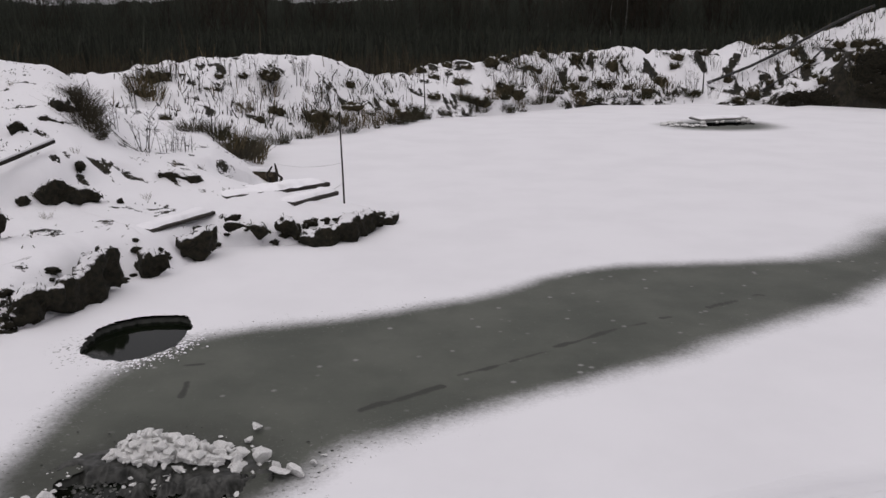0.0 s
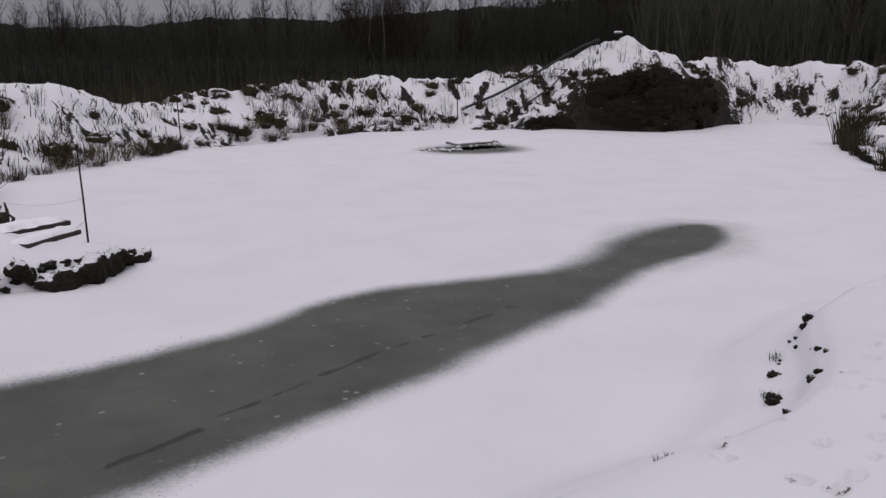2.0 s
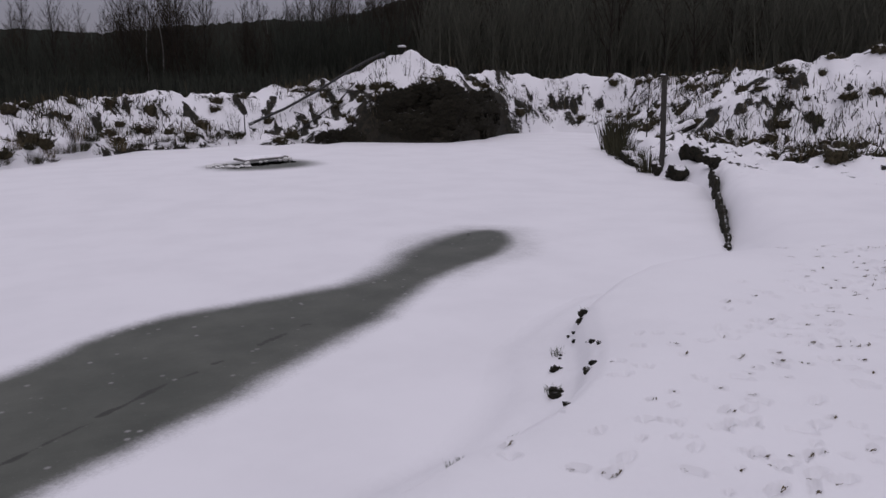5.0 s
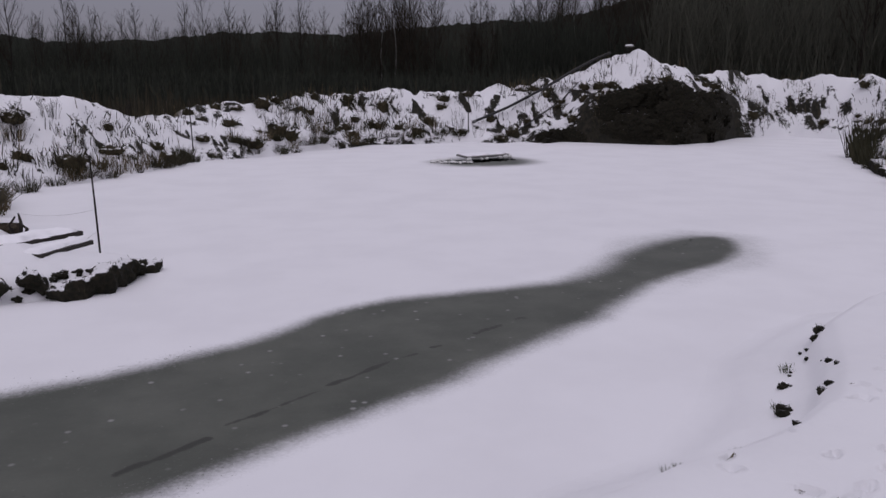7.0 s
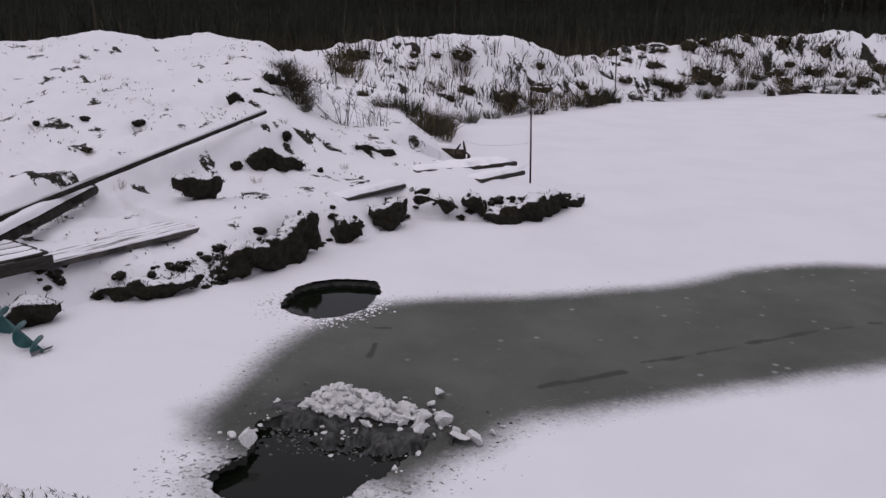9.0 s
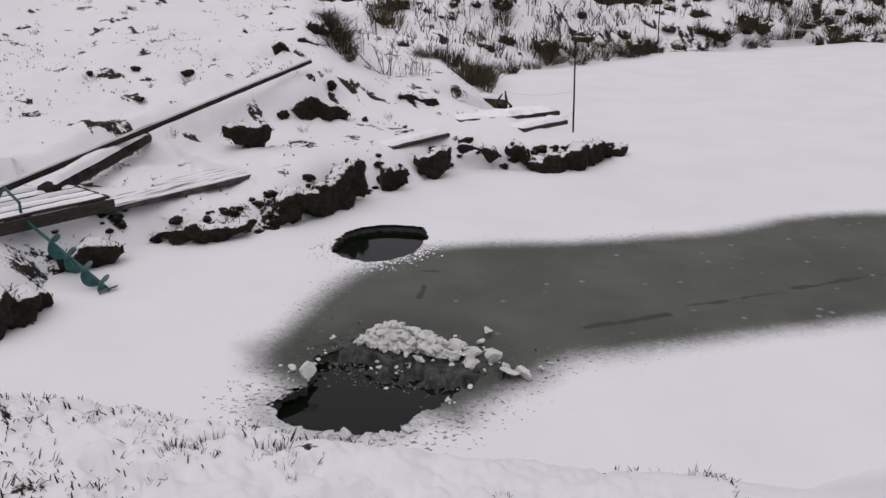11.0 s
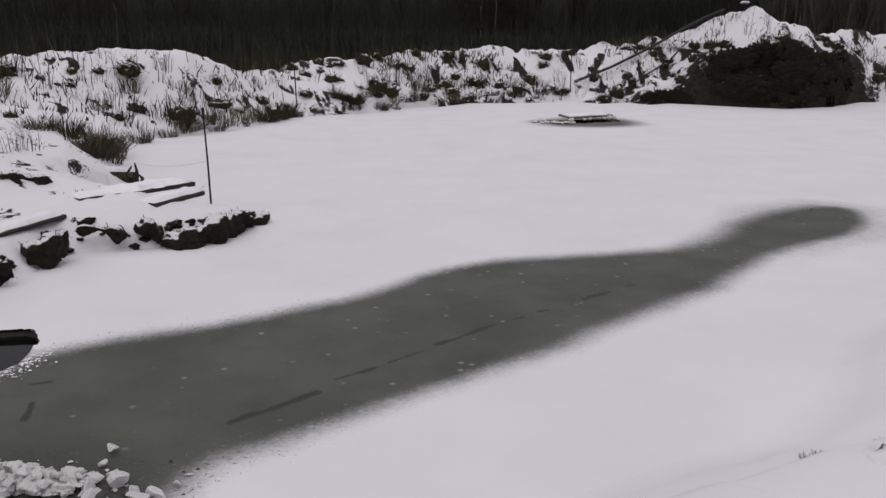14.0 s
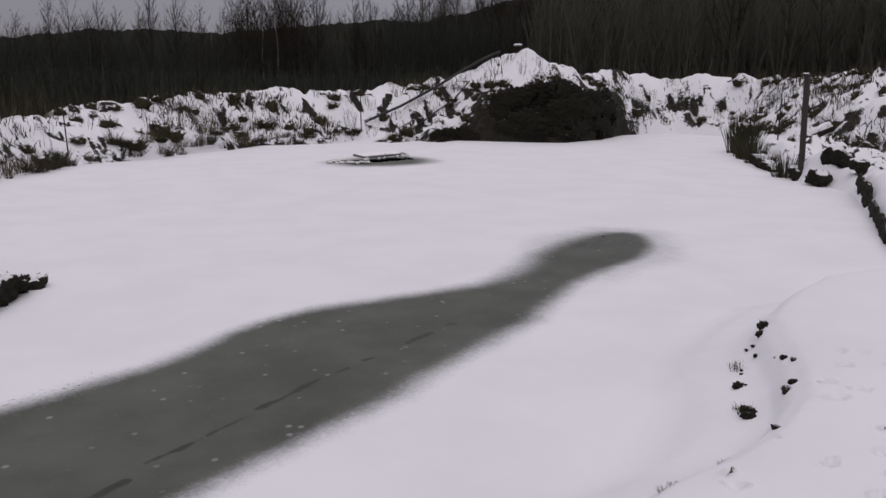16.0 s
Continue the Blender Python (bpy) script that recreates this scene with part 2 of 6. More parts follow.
M_BANKFACE = capped("peat_bank_face", (0.010, 0.010, 0.007), (0.026, 0.023, 0.015), 9.0, 0.66, 0.80, 1.5)
M_BRASH = plain("soaked_brash_ice", (0.010, 0.011, 0.009), (0.075, 0.076, 0.07), 16.0, 0.3, 0.004)
M_LOG = plain("brown_cut_log", (0.05, 0.04, 0.028), (0.10, 0.08, 0.055), 8.0, 0.9, 0.004, (1, 6, 6))
M_SLUSH = plain("grey_slush", (0.09, 0.093, 0.086), (0.20, 0.20, 0.19), 30.0, 0.4, 0.002)
M_HUMMOCK = capped("grassy_hummock", (0.028, 0.024, 0.014), (0.075, 0.062, 0.036), 9.0, 0.72, 0.95, 1.7)
M_SEDGE = blades_material("dead_sedge", (0.05, 0.043, 0.022), (0.15, 0.115, 0.07))
M_DARKSEDGE = blades_material("dark_rushes", (0.020, 0.022, 0.012), (0.062, 0.056, 0.032))
M_REED = blades_material("brown_reeds", (0.031, 0.029, 0.020), (0.072, 0.062, 0.042))
M_THICKET = blades_material("thicket_stems", (0.025, 0.029, 0.023), (0.049, 0.054, 0.042))
# thicket stems with the colour raised to offset shade among dense stems
M_SCRUB = blades_material("lifted_thicket_stems", (0.055, 0.058, 0.046), (0.102, 0.102, 0.081))
M_GREENGRASS = blades_material("green_grass", (0.03, 0.04, 0.015), (0.075, 0.08, 0.035))
M_CONIFER = blades_material("spruce_needles", (0.010, 0.014, 0.009), (0.022, 0.027, 0.017))
M_TEAL = plain("teal_enamel", (0.012, 0.075, 0.075), (0.02, 0.11, 0.105), 18.0, 0.35, 0.001, None, 0.5)
M_STEEL = plain("dull_steel", (0.12, 0.12, 0.125), (0.2, 0.2, 0.2), 20.0, 0.4, 0.001, None, 0.5, 0.8)
M_PIPE = plain("black_hose", (0.018, 0.018, 0.019), (0.035, 0.034, 0.033), 9.0, 0.6, 0.001)
M_WIRE = plain("grey_line", (0.20, 0.20, 0.20), (0.3, 0.3, 0.3), 9.0, 0.6, 0.0)
M_GREYBOARD = plain("grey_wet_board", (0.16, 0.155, 0.15), (0.25, 0.245, 0.24), 6.0, 0.7, 0.004)
M_DARKICE = plain("dark_refrozen_ice", (0.030, 0.032, 0.027), (0.045, 0.047, 0.04), 8.0, 0.5, 0.0)


# ---- plan of the pond ----
NEAR_SHORE = [(8.45, 6.68), (7.2, 6.0), (5.3, 5.95), (4.5, 5.62), (3.6, 5.05), (2.97, 4.28), (2.4, 3.8), (1.72, 3.6), (1.05, 3.35), (0.4, 2.85), (-0.3, 2.55),
              (-1.2, 2.4), (-2.2, 2.4), (-3.2, 2.25), (-4.6, 1.9), (-6.2, 1.4), (-7.6, 1.9)]
SPIT_SHORE = [(-6.6, 2.9), (-4.9, 2.7), (-3.95, 2.95), (-3.72, 3.4), (-3.9, 3.75), (-4.2, 4.2), (-4.0, 4.7), (-3.95, 4.98), (-3.44, 5.12), (-3.25, 5.5),
              (-3.07, 5.75), (-3.0, 6.1), (-2.86, 6.6), (-2.84, 7.0), (-2.55, 7.05), (-2.44, 7.6), (-2.3, 8.1), (-1.75, 8.16), (-1.34, 8.23), (-0.96, 8.61), (-0.55, 9.4)]
BAY_SHORE = [(-0.75, 9.95), (-1.15, 10.3), (-1.8, 10.75), (-2.3, 11.3), (-2.6, 12.2), (-2.9, 13.6), (-3.3, 15.4), (-3.45, 16.2)]
FAR_SHORE = [(-3.27, 17.65), (-2.38, 18.5), (-1.94, 19.36), (-1.2, 20.7), (-0.36, 22.7), (1.1, 23.4), (1.97, 24.0), (2.81, 25.5), (3.95, 26.0),
             (5.36, 27.6), (7.1, 27.65), (9.3, 28.3), (9.8, 27.2), (11.04, 27.9)]
CLIFF_SHORE = [(11.4, 26.8), (12.5, 27.5), (13.2, 27.1), (14.5, 25.8), (15.6, 25.2), (17.6, 25.9), (20.4, 28.1)]
RIGHT_SHORE = [(23.2, 28.5), (23.8, 26.0), (20.05, 21.5), (16.7, 17.2), (13.9, 13.2), (13.7, 12.2), (13.2, 11.2), (12.0, 10.0), (9.6, 7.7)]
# bank height, steepness (metres to rise), share of bare earth on the edge
STRETCHES = [(NEAR_SHORE, 0.50, 0.62, 0.0), (SPIT_SHORE, 0.42, 0.24, 0.58), (BAY_SHORE, 0.3, 0.8, 0.2), (FAR_SHORE, 0.5, 0.38, 0.62),
             (CLIFF_SHORE, 2.2, 0.30, 1.0), (RIGHT_SHORE, 0.5, 0.22, 0.12)]
POND = np.array([p for s in STRETCHES for p in s[0]])
POND_H = np.concatenate([[s[1]] * len(s[0]) for s in STRETCHES])
POND_W = np.concatenate([[s[2]] * len(s[0]) for s in STRETCHES])
POND_E = np.concatenate([[s[3]] * len(s[0]) for s in STRETCHES])
POND_W[:17] = (0.5, 0.55, 0.62, 0.62, 0.62, 0.62, 0.62, 0.62, 0.6, 0.46, 0.28, 0.24, 0.24, 0.24, 0.3, 0.3, 0.3)
POND_H[9:17] = 0.55
POND_H[17:38] = np.interp(np.arange(21), [0, 7, 8, 9, 10, 11, 12, 13, 16, 17, 19, 20], [0.4, 0.34, 0.27, 0.29, 0.36, 0.40, 0.43, 0.40, 0.33, 0.28, 0.26, 0.21])
POND_H[38:46] = np.linspace(0.24, 0.42, 8)
POND_H[-len(RIGHT_SHORE) - 7:-len(RIGHT_SHORE)] = (0.7, 0.65, 1.75, 2.25, 2.35, 2.1, 1.6)

# ridges: points x, y, height; half width
RIDGES = [
    ([(-22, 0, 1.9), (-14, 6.5, 1.9), (-9.6, 10.3, 1.76), (-8.3, 11.4, 1.92), (-7.6, 11.8, 1.76), (-6.7, 12.3, 1.9), (-6.1, 12.7, 1.7), (-5.7, 13.0, 1.35)], 7.6),
    ([(-14, 15, 1.5), (-9, 18.2, 1.4), (-7.6, 19.3, 1.5), (-5.2, 20.8, 1.92), (-2.7, 22.3, 1.9), (-1.2, 23.4, 1.7), (-0.95, 24.0, 1.45)], 5.0),
    ([(-2, 27.0, 1.3), (1.5, 28.2, 1.55), (3.7, 30, 1.62), (6.8, 31, 1.7), (9.6, 31.3, 1.85), (12.0, 31.3, 2.0)], 4.6),
    ([(11.0, 31.8, 1.9), (13.6, 31.2, 2.35), (15.6, 30.6, 3.2), (16.9, 30.2, 3.35), (18.0, 29.8, 3.0), (19.8, 30.0, 2.7), (23.0, 31.5, 2.55)], 5.2),
    ([(23.0, 31.5, 2.55), (26.5, 28.5, 2.5), (24.5, 21.5, 2.45), (22.6, 18.0, 2.5), (22.2, 15.8, 2.8), (23.5, 12.5, 3.0), (25, 6, 3.0), (26, -8, 2.6)], 4.4),
]


# the far side of the banks: compass angle, distance
CREST = [(-120, 20), (-65, 15.4), (-43, 14.2), (-26.0, 14.4), (-25.0, 20.6), (-21.5, 20.8), (-14, 21.6), (-6.9, 22.6), (-2.4, 24.0), (-1.5, 28.0), (3, 28.4), (7, 30.3), (12.4, 31.8),
         (17, 32.8), (21, 33.6), (29.2, 34.7), (33.4, 36), (36.1, 39), (42.9, 39), (48.7, 32.8), (51.5, 29.2), (54.6, 27.4), (62, 26.8), (120, 26)]


def past_crest(x, y):
    deg = np.degrees(np.arctan2(x, y))
    return np.hypot(x, y) - np.interp(deg, [c[0] for c in CREST], [c[1] for c in CREST])


def lattice(x, y, seed):
    v = np.sin(x * 127.1 + y * 311.7 + seed * 74.7) * 43758.5453
    return v - np.floor(v)


def vnoise(x, y, seed=0):
    xi, yi = np.floor(x), np.floor(y)
    xf, yf = x - xi, y - yi
    u, v = xf * xf * (3 - 2 * xf), yf * yf * (3 - 2 * yf)
    a, b = lattice(xi, yi, seed), lattice(xi + 1, yi, seed)
    c, d = lattice(xi, yi + 1, seed), lattice(xi + 1, yi + 1, seed)
    return a + (b - a) * u + (c - a) * v + (a - b - c + d) * u * v


def fbm(x, y, scale, octaves=4, seed=0):
    x, y = np.asarray(x, float) * scale, np.asarray(y, float) * scale
    total, amp, norm = 0, 1.0, 0
    for k in range(octaves):
        total = total + amp * vnoise(x * 0.8 - y * 0.6 + 17.3 * k, x * 0.6 + y * 0.8 - 9.1 * k, seed + k)
        norm += amp
        amp *= 0.5
        x, y = x * 2.03, y * 2.03
    return total / norm - 0.5


def smooth(lo, hi, v):
    k = np.clip((v - lo) / (hi - lo), 0, 1)
    return k * k * (3 - 2 * k)


def seg_dist(x, y, a, b):
    ab = np.subtract(b, a)
    k = np.clip(((x - a[0]) * ab[0] + (y - a[1]) * ab[1]) / (ab @ ab), 0, 1)
    return np.hypot(x - a[0] - k * ab[0], y - a[1] - k * ab[1]), k


def shore(x, y):
    """Distance to the shoreline, positive on land, and the bank's height, steepness and bareness there."""
    best = np.full(x.shape, 1e9)
    inside = np.zeros(x.shape, bool)
    h, w, e = np.zeros(x.shape), np.zeros(x.shape), np.zeros(x.shape)
    n = len(POND)
    for i in range(n):
        a, b = POND[i], POND[(i + 1) % n]
        d, k = seg_dist(x, y, a, b)
        near = d < best
        best = np.where(near, d, best)
        j = (i + 1) % n
        for arr, src in ((h, POND_H), (w, POND_W), (e, POND_E)):
            arr[near] = (src[i] + (src[j] - src[i]) * k)[near]
        cross = (a[1] > y) != (b[1] > y)
        with np.errstate(divide="ignore", invalid="ignore"):
            xi = (b[0] - a[0]) * (y - a[1]) / (b[1] - a[1]) + a[0]
        inside ^= cross & (x < xi)
    return np.where(inside, -best, best), h, w, e


def poly_line(x, y, pts):
    """Distance from an open line, positive on its left."""
    best, sign = np.full(x.shape, 1e9), np.zeros(x.shape)
    for a, b in zip(pts[:-1], pts[1:]):
        d, k = seg_dist(x, y, a, b)
        side = np.sign((b[0] - a[0]) * (y - a[1]) - (b[1] - a[1]) * (x - a[0]))
        sign = np.where(d < best, side, sign)
        best = np.minimum(best, d)
    return best * sign


# the lip of the near bank
LIP = [(0.9, 2.55), (1.54, 2.65), (1.91, 2.78), (2.32, 2.85), (2.78, 3.04), (3.15, 3.23), (3.59, 3.66), (4.14, 4.39), (4.89, 4.86), (5.58, 5.2), (6.25, 5.39), (6.7, 5.42)]


def side_mound(x, y):
    return smooth(13.0, 14.5, x) * smooth(22.5, 20.5, x) * smooth(28.5, 29.2, y)


# earth showing through the snow of the spit and its slope: x, y, half sizes
EARTH = [(-3.94, 8.65, 0.07, 0.06), (-4.55, 9.1, 0.12, 0.08), (-6.1, 10.5, 0.13, 0.10), (-5.4, 8.55, 0.07, 0.05), (-5.36, 7.86, 0.10, 0.05), (-3.0, 10.2, 0.2, 0.1), (-2.75, 10.5, 0.22, 0.1), (-3.3, 10.0, 0.16, 0.1),
         (-3.9, 9.0, 0.2, 0.08), (-3.6, 9.15, 0.16, 0.07), (-2.75, 9.9, 0.1, 0.06)]


foot_rng = random.Random(12)
FOOTPRINTS = []
for _ in range(330):
    foot_u, foot_v = foot_rng.random(), foot_rng.gauss(0, 0.45)
    FOOTPRINTS.append((2.5 + 5.5 * foot_u + 0.6 * foot_v, 1.75 + 2.5 * foot_u - 0.9 * foot_v, foot_rng.uniform(-1.3, 0.4), foot_rng.uniform(0.025, 0.075)))
for _ in range(26):
    FOOTPRINTS.append((foot_rng.uniform(-3.2, 0.0), foot_rng.uniform(1.2, 2.1), foot_rng.uniform(-0.3, 1.4), foot_rng.uniform(0.06, 0.10)))


def terrain(x, y):
    """Height, bare earth and dead grass of the land."""
    x, y = np.asarray(x, float), np.asarray(y, float)
    d, bank_h, bank_w, bare = shore(x, y)
    d = d + 0.16 * fbm(x, y, 2.2, 3, 5) * smooth(0.02, 0.5, bare)
    r = np.hypot(x, y)
    rise = np.clip(d, 0, None) / bank_w
    base = bank_h * (1 - np.exp(-rise ** (1.6 + 0.7 * smooth(0.5, 0.62, bank_w) * smooth(16, 12, r))))
    base = np.where(d < 0, np.maximum(-0.7, d * 1.2 - 0.02), base + 0.02 * smooth(0.4, 0.6, bank_w) * smooth(16, 12, r))
    hill = np.zeros_like(x)
    for pts, width in RIDGES:
        for p, q in zip(pts[:-1], pts[1:]):
            s, k = seg_dist(x, y, p[:2], q[:2])
            top = p[2] + (q[2] - p[2]) * k
            prof = np.clip(1 - s / width, 0, 1)
            prof = prof * 0.7 + 0.3 * prof * prof * (3 - 2 * prof)
            hill = np.maximum(hill, top * prof)
    ramp = smooth(0.25, 2.6, d)
    z = np.where(d > 0, base + np.maximum(hill - base, 0) * ramp, base)
    # the bank is rough with hummocks on the ridges, smoother by the near shore
    rough = smooth(13, 19, r)
    left = smooth(-3.3, -5.0, x) * smooth(4, 7, y) * (1 - rough)
    land = smooth(0.0, 0.5, d)
    z = z + land * ((0.02 * fbm(x, y, 4.0, 4, 1) + 0.012 * left * fbm(x, y, 10.0, 2, 34)) * (1 + 2.6 * left) + 0.10 * fbm(x, y, 0.5, 3, 2) * smooth(2.5, 6, r))
    lumps = np.abs(fbm(x, y, 1.1, 4, 3))
    z = z + land * rough * ((0.4 + 0.6 * smooth(-2.5, 1.5, x)) * lumps * smooth(60, 40, r) - 0.16 + 0.22 * np.abs(fbm(x, y, 3.2, 3, 19)) + 0.35 * fbm(x, y, 0.45, 2, 8))
    z = z + land * left * 0.28 * fbm(x, y, 0.9, 3, 9)
    # terrace step beside the walkway
    step = poly_line(x, y, [(-5.6, 5.6), (-4.9, 6.9), (-4.3, 7.9), (-3.7, 9.0), (-3.0, 10.6)])
    z = z + land * 0.22 * smooth(-0.1, 0.22, step + 0.3 * fbm(x, y, 1.7, 3, 17)) * smooth(3.2, 1.2, step)
    lip = poly_line(x, y, LIP) + 0.05 * fbm(x, y, 2.4, 3, 38)
    z = z + 0.035 * smooth(0.05, -0.05, lip) * smooth(0.8, 1.6, x) * smooth(7.4, 6.4, x) * smooth(-1.5, -0.2, lip) * land
    z = z - 0.10 * smooth(0.04, 0.16, lip) * smooth(0.55, 0.2, lip) * smooth(0.9, 1.4, x) * smooth(6.4, 5.4, x)
    # footprints on the near bank
    for fx, fy, fa, fl in FOOTPRINTS:
        at = np.nonzero((np.abs(x - fx) < 0.4) & (np.abs(y - fy) < 0.4))
        if len(at[0]):
            ux, uy = x[at] - fx, y[at] - fy
            q = np.hypot((ux * math.cos(fa) + uy * math.sin(fa)) / fl, (uy * math.cos(fa) - ux * math.sin(fa)) / (0.42 * fl)) + 0.7 * fbm(x[at], y[at], 11.0, 3, 31)
            z[at] += -0.035 * smooth(1.0, 0.7, q) + 0.010 * smooth(0.35, 0.0, np.abs(q - 1.2))
    path = smooth(-1.0, -2.0, x) * smooth(4.3, 5.0, y) * smooth(14.0, 12.0, r) * land
    z = z + path * 0.13 * (np.abs(fbm(x, y, 2.3, 4, 37)) - 0.1)
    az = np.degrees(np.arctan2(x, y))
    z = z - smooth(-26.5, -19.5, az) * smooth(8.6, 10.6, r) * smooth(18.0, 16.0, r) * np.maximum(z - 0.62, 0) * smooth(5, 0, az) * 0.85
    past = past_crest(x, y)
    field = smooth(0.5, 1.6, past + 0.8 * fbm(x, y, 0.9, 3, 15))
    flat = 0.35 + 0.5 * fbm(x, y, 0.05, 3, 12)
    z = z + (flat - z) * smooth(1.5, 9.0, past)
    patch = fbm(x, y, 2.0, 4, 4) * 1.5 + fbm(x, y, 7.0, 3, 6) * 0.9
    edge = smooth(0.75, 0.0, np.clip(d, 0, None) / np.maximum(bank_w * 3.0, 0.30 + 0.8 * smooth(0.6, 2.0, bank_h) * bank_h))
    gate = smooth(-0.22, 0.18, fbm(x, y, 1.2, 3, 14) + (bare - 0.72) * 0.9)
    gate = np.maximum(gate, smooth(1.2, 1.9, bank_h))
    soil = np.clip(edge * gate * np.clip(bare * 1.4, 0, 1), 0, 1)
    soil = np.maximum(soil, rough * land * smooth(-0.10, 0.52, patch - 0.12 * smooth(2, -4, x)) * smooth(0.0, -0.6, side_mound(x, y) - 1))
    soil = np.maximum(soil, 0.55 * left * smooth(0.30, 0.70, patch))
    soil = np.maximum(soil, smooth(12.3, 13.1, x) * smooth(22.5, 21.0, x) * smooth(3.3, 1.5, d) * smooth(25, 26, y) * land * smooth(-0.45, 0.3, patch))
    soil = np.maximum(soil, 0.85 * smooth(16.5, 18.0, x) * smooth(25.5, 24.0, x) * smooth(24.5, 26.0, y) * smooth(30.4, 29.3, y) * land * smooth(-0.25, 0.3, patch))
    for ex, ey, erx, ery in EARTH:
        at = np.nonzero((np.abs(x - ex) < 0.7) & (np.abs(y - ey) < 0.7))
        if not len(at[0]):
            continue
        q = np.hypot((x[at] - ex) / erx, (y[at] - ey) / ery) + 0.75 * fbm(x[at], y[at], 5.0, 3, 23)
        blot = smooth(1.5, 0.45, q)
        soil[at] = np.maximum(soil[at], 0.70 * blot)
        z[at] -= 0.05 * blot
    specks = fbm(x, y, 3.4, 2, 25) + 0.5 * fbm(x, y, 9.0, 2, 27)
    soil = np.maximum(soil, 0.62 * left * smooth(0.25, 0.36, specks))
    soil = np.maximum(soil, 0.56 * path * smooth(0.17, 0.30, specks) * smooth(0.1, 0.3, d))
    home = smooth(0.6, -0.3, x) * smooth(3.2, 2.6, y) * land
    z = z + home * (0.12 * np.abs(fbm(x, y, 4.0, 3, 28)) + 0.05 * fbm(x, y, 11.0, 3, 29) + 0.05 * np.abs(fbm(x, y, 19.0, 2, 30)))
    soil = np.maximum(soil, 0.50 * home * smooth(-0.7, -1.3, x) * smooth(0.14, 0.34, specks))
    return z, soil, field


# heights and shore distances on a plain raster, for setting things down
RX, RY, RS = np.arange(-12, 31, 0.1), np.arange(0, 37, 0.1), 0.1
raster_x, raster_y = np.meshgrid(RX, RY)
RASTER_Z = terrain(raster_x, raster_y)[0]
RASTER_D = shore(raster_x, raster_y)[0]


def lookup(raster, x, y):
    u, v = (x - RX[0]) / RS, (y - RY[0]) / RS
    i, j = int(u), int(v)
    if not (0 <= i < len(RX) - 1 and 0 <= j < len(RY) - 1):
        return None
    u, v = u - i, v - j
    return float((raster[j, i] * (1 - u) + raster[j, i + 1] * u) * (1 - v) + (raster[j + 1, i] * (1 - u) + raster[j + 1, i + 1] * u) * v)


def ground_z(x, y):
    z = lookup(RASTER_Z, x, y)
    return z if z is not None else float(terrain(np.array([x]), np.array([y]))[0][0])


def shore_at(x, y):
    d = lookup(RASTER_D, x, y)
    return 5.0 if d is None else d


CREST_A, CREST_R = np.array([c[0] for c in CREST]), np.array([c[1] for c in CREST])


def crest_at(deg):
    return float(np.interp(deg, CREST_A, CREST_R))


def grid_mesh(name, angles, radii, centre, keep=None):
    """A sheet of rings and spokes about a point; angles turn from north to east."""
    a, r = np.meshgrid(angles, radii)
    return centre[0] + r * np.sin(a), centre[1] + r * np.cos(a)


def sheet(name, x, y, z, closed, attrs, mat, drop=None):
    rows, cols = x.shape
    i = np.arange(rows - 1)[:, None] * cols
    j = np.arange(cols if closed else cols - 1)[None, :]
    j2 = (j + 1) % cols
    quads = np.stack([i + j, i + j2, i + cols + j2, i + cols + j], axis=-1).reshape(-1, 4)
    quads = quads[:, ::-1]
    if drop is not None:
        quads = quads[~drop[quads].any(axis=1)]
    used = np.unique(quads)
    remap = np.full(x.size, -1)
    remap[used] = np.arange(len(used))
    co = np.stack([x.ravel(), y.ravel(), z.ravel()], axis=-1)[used]
    me = bpy.data.meshes.new(name)
    quads = remap[quads]
    me.vertices.add(len(co))
    me.vertices.foreach_set("co", co.ravel())
    me.loops.add(quads.size)
    me.loops.foreach_set("vertex_index", quads.ravel())
    me.polygons.add(len(quads))
    me.polygons.foreach_set("loop_start", np.arange(0, quads.size, 4))
    me.polygons.foreach_set("use_smooth", np.ones(len(quads), bool))
    me.update(calc_edges=True)
    for key, val in attrs.items():
        me.attributes.new(key, "FLOAT", "POINT").data.foreach_set("value", val.ravel()[used].astype(np.float32))
    me.materials.append(mat)
    return new(name, me)


# ---- ground: one sheet out to the horizon ----
fan = np.radians(np.concatenate([np.arange(-66, 66, 0.22), np.arange(66, 294, 3.0)]))
ring = [0.002, 0.12, 0.25]
while ring[-1] < 46:
    ring.append(ring[-1] * (1.0045 if 2.4 < ring[-1] < 10.5 else 1.0085) + 0.006)
while ring[-1] < 3000:
    ring.append(ring[-1] * 1.12)
gx, gy = grid_mesh("ground", fan, np.array(ring), (0.0, 0.0))
gz, gsoil, gfield = terrain(gx, gy)
ground = tagged(sheet("ground", gx, gy, gz, True, {"soil": gsoil, "field": gfield}, M_GROUND),
                "snow-covered pond banks with bare dark earth and dead grass", "ground", kind="structure")


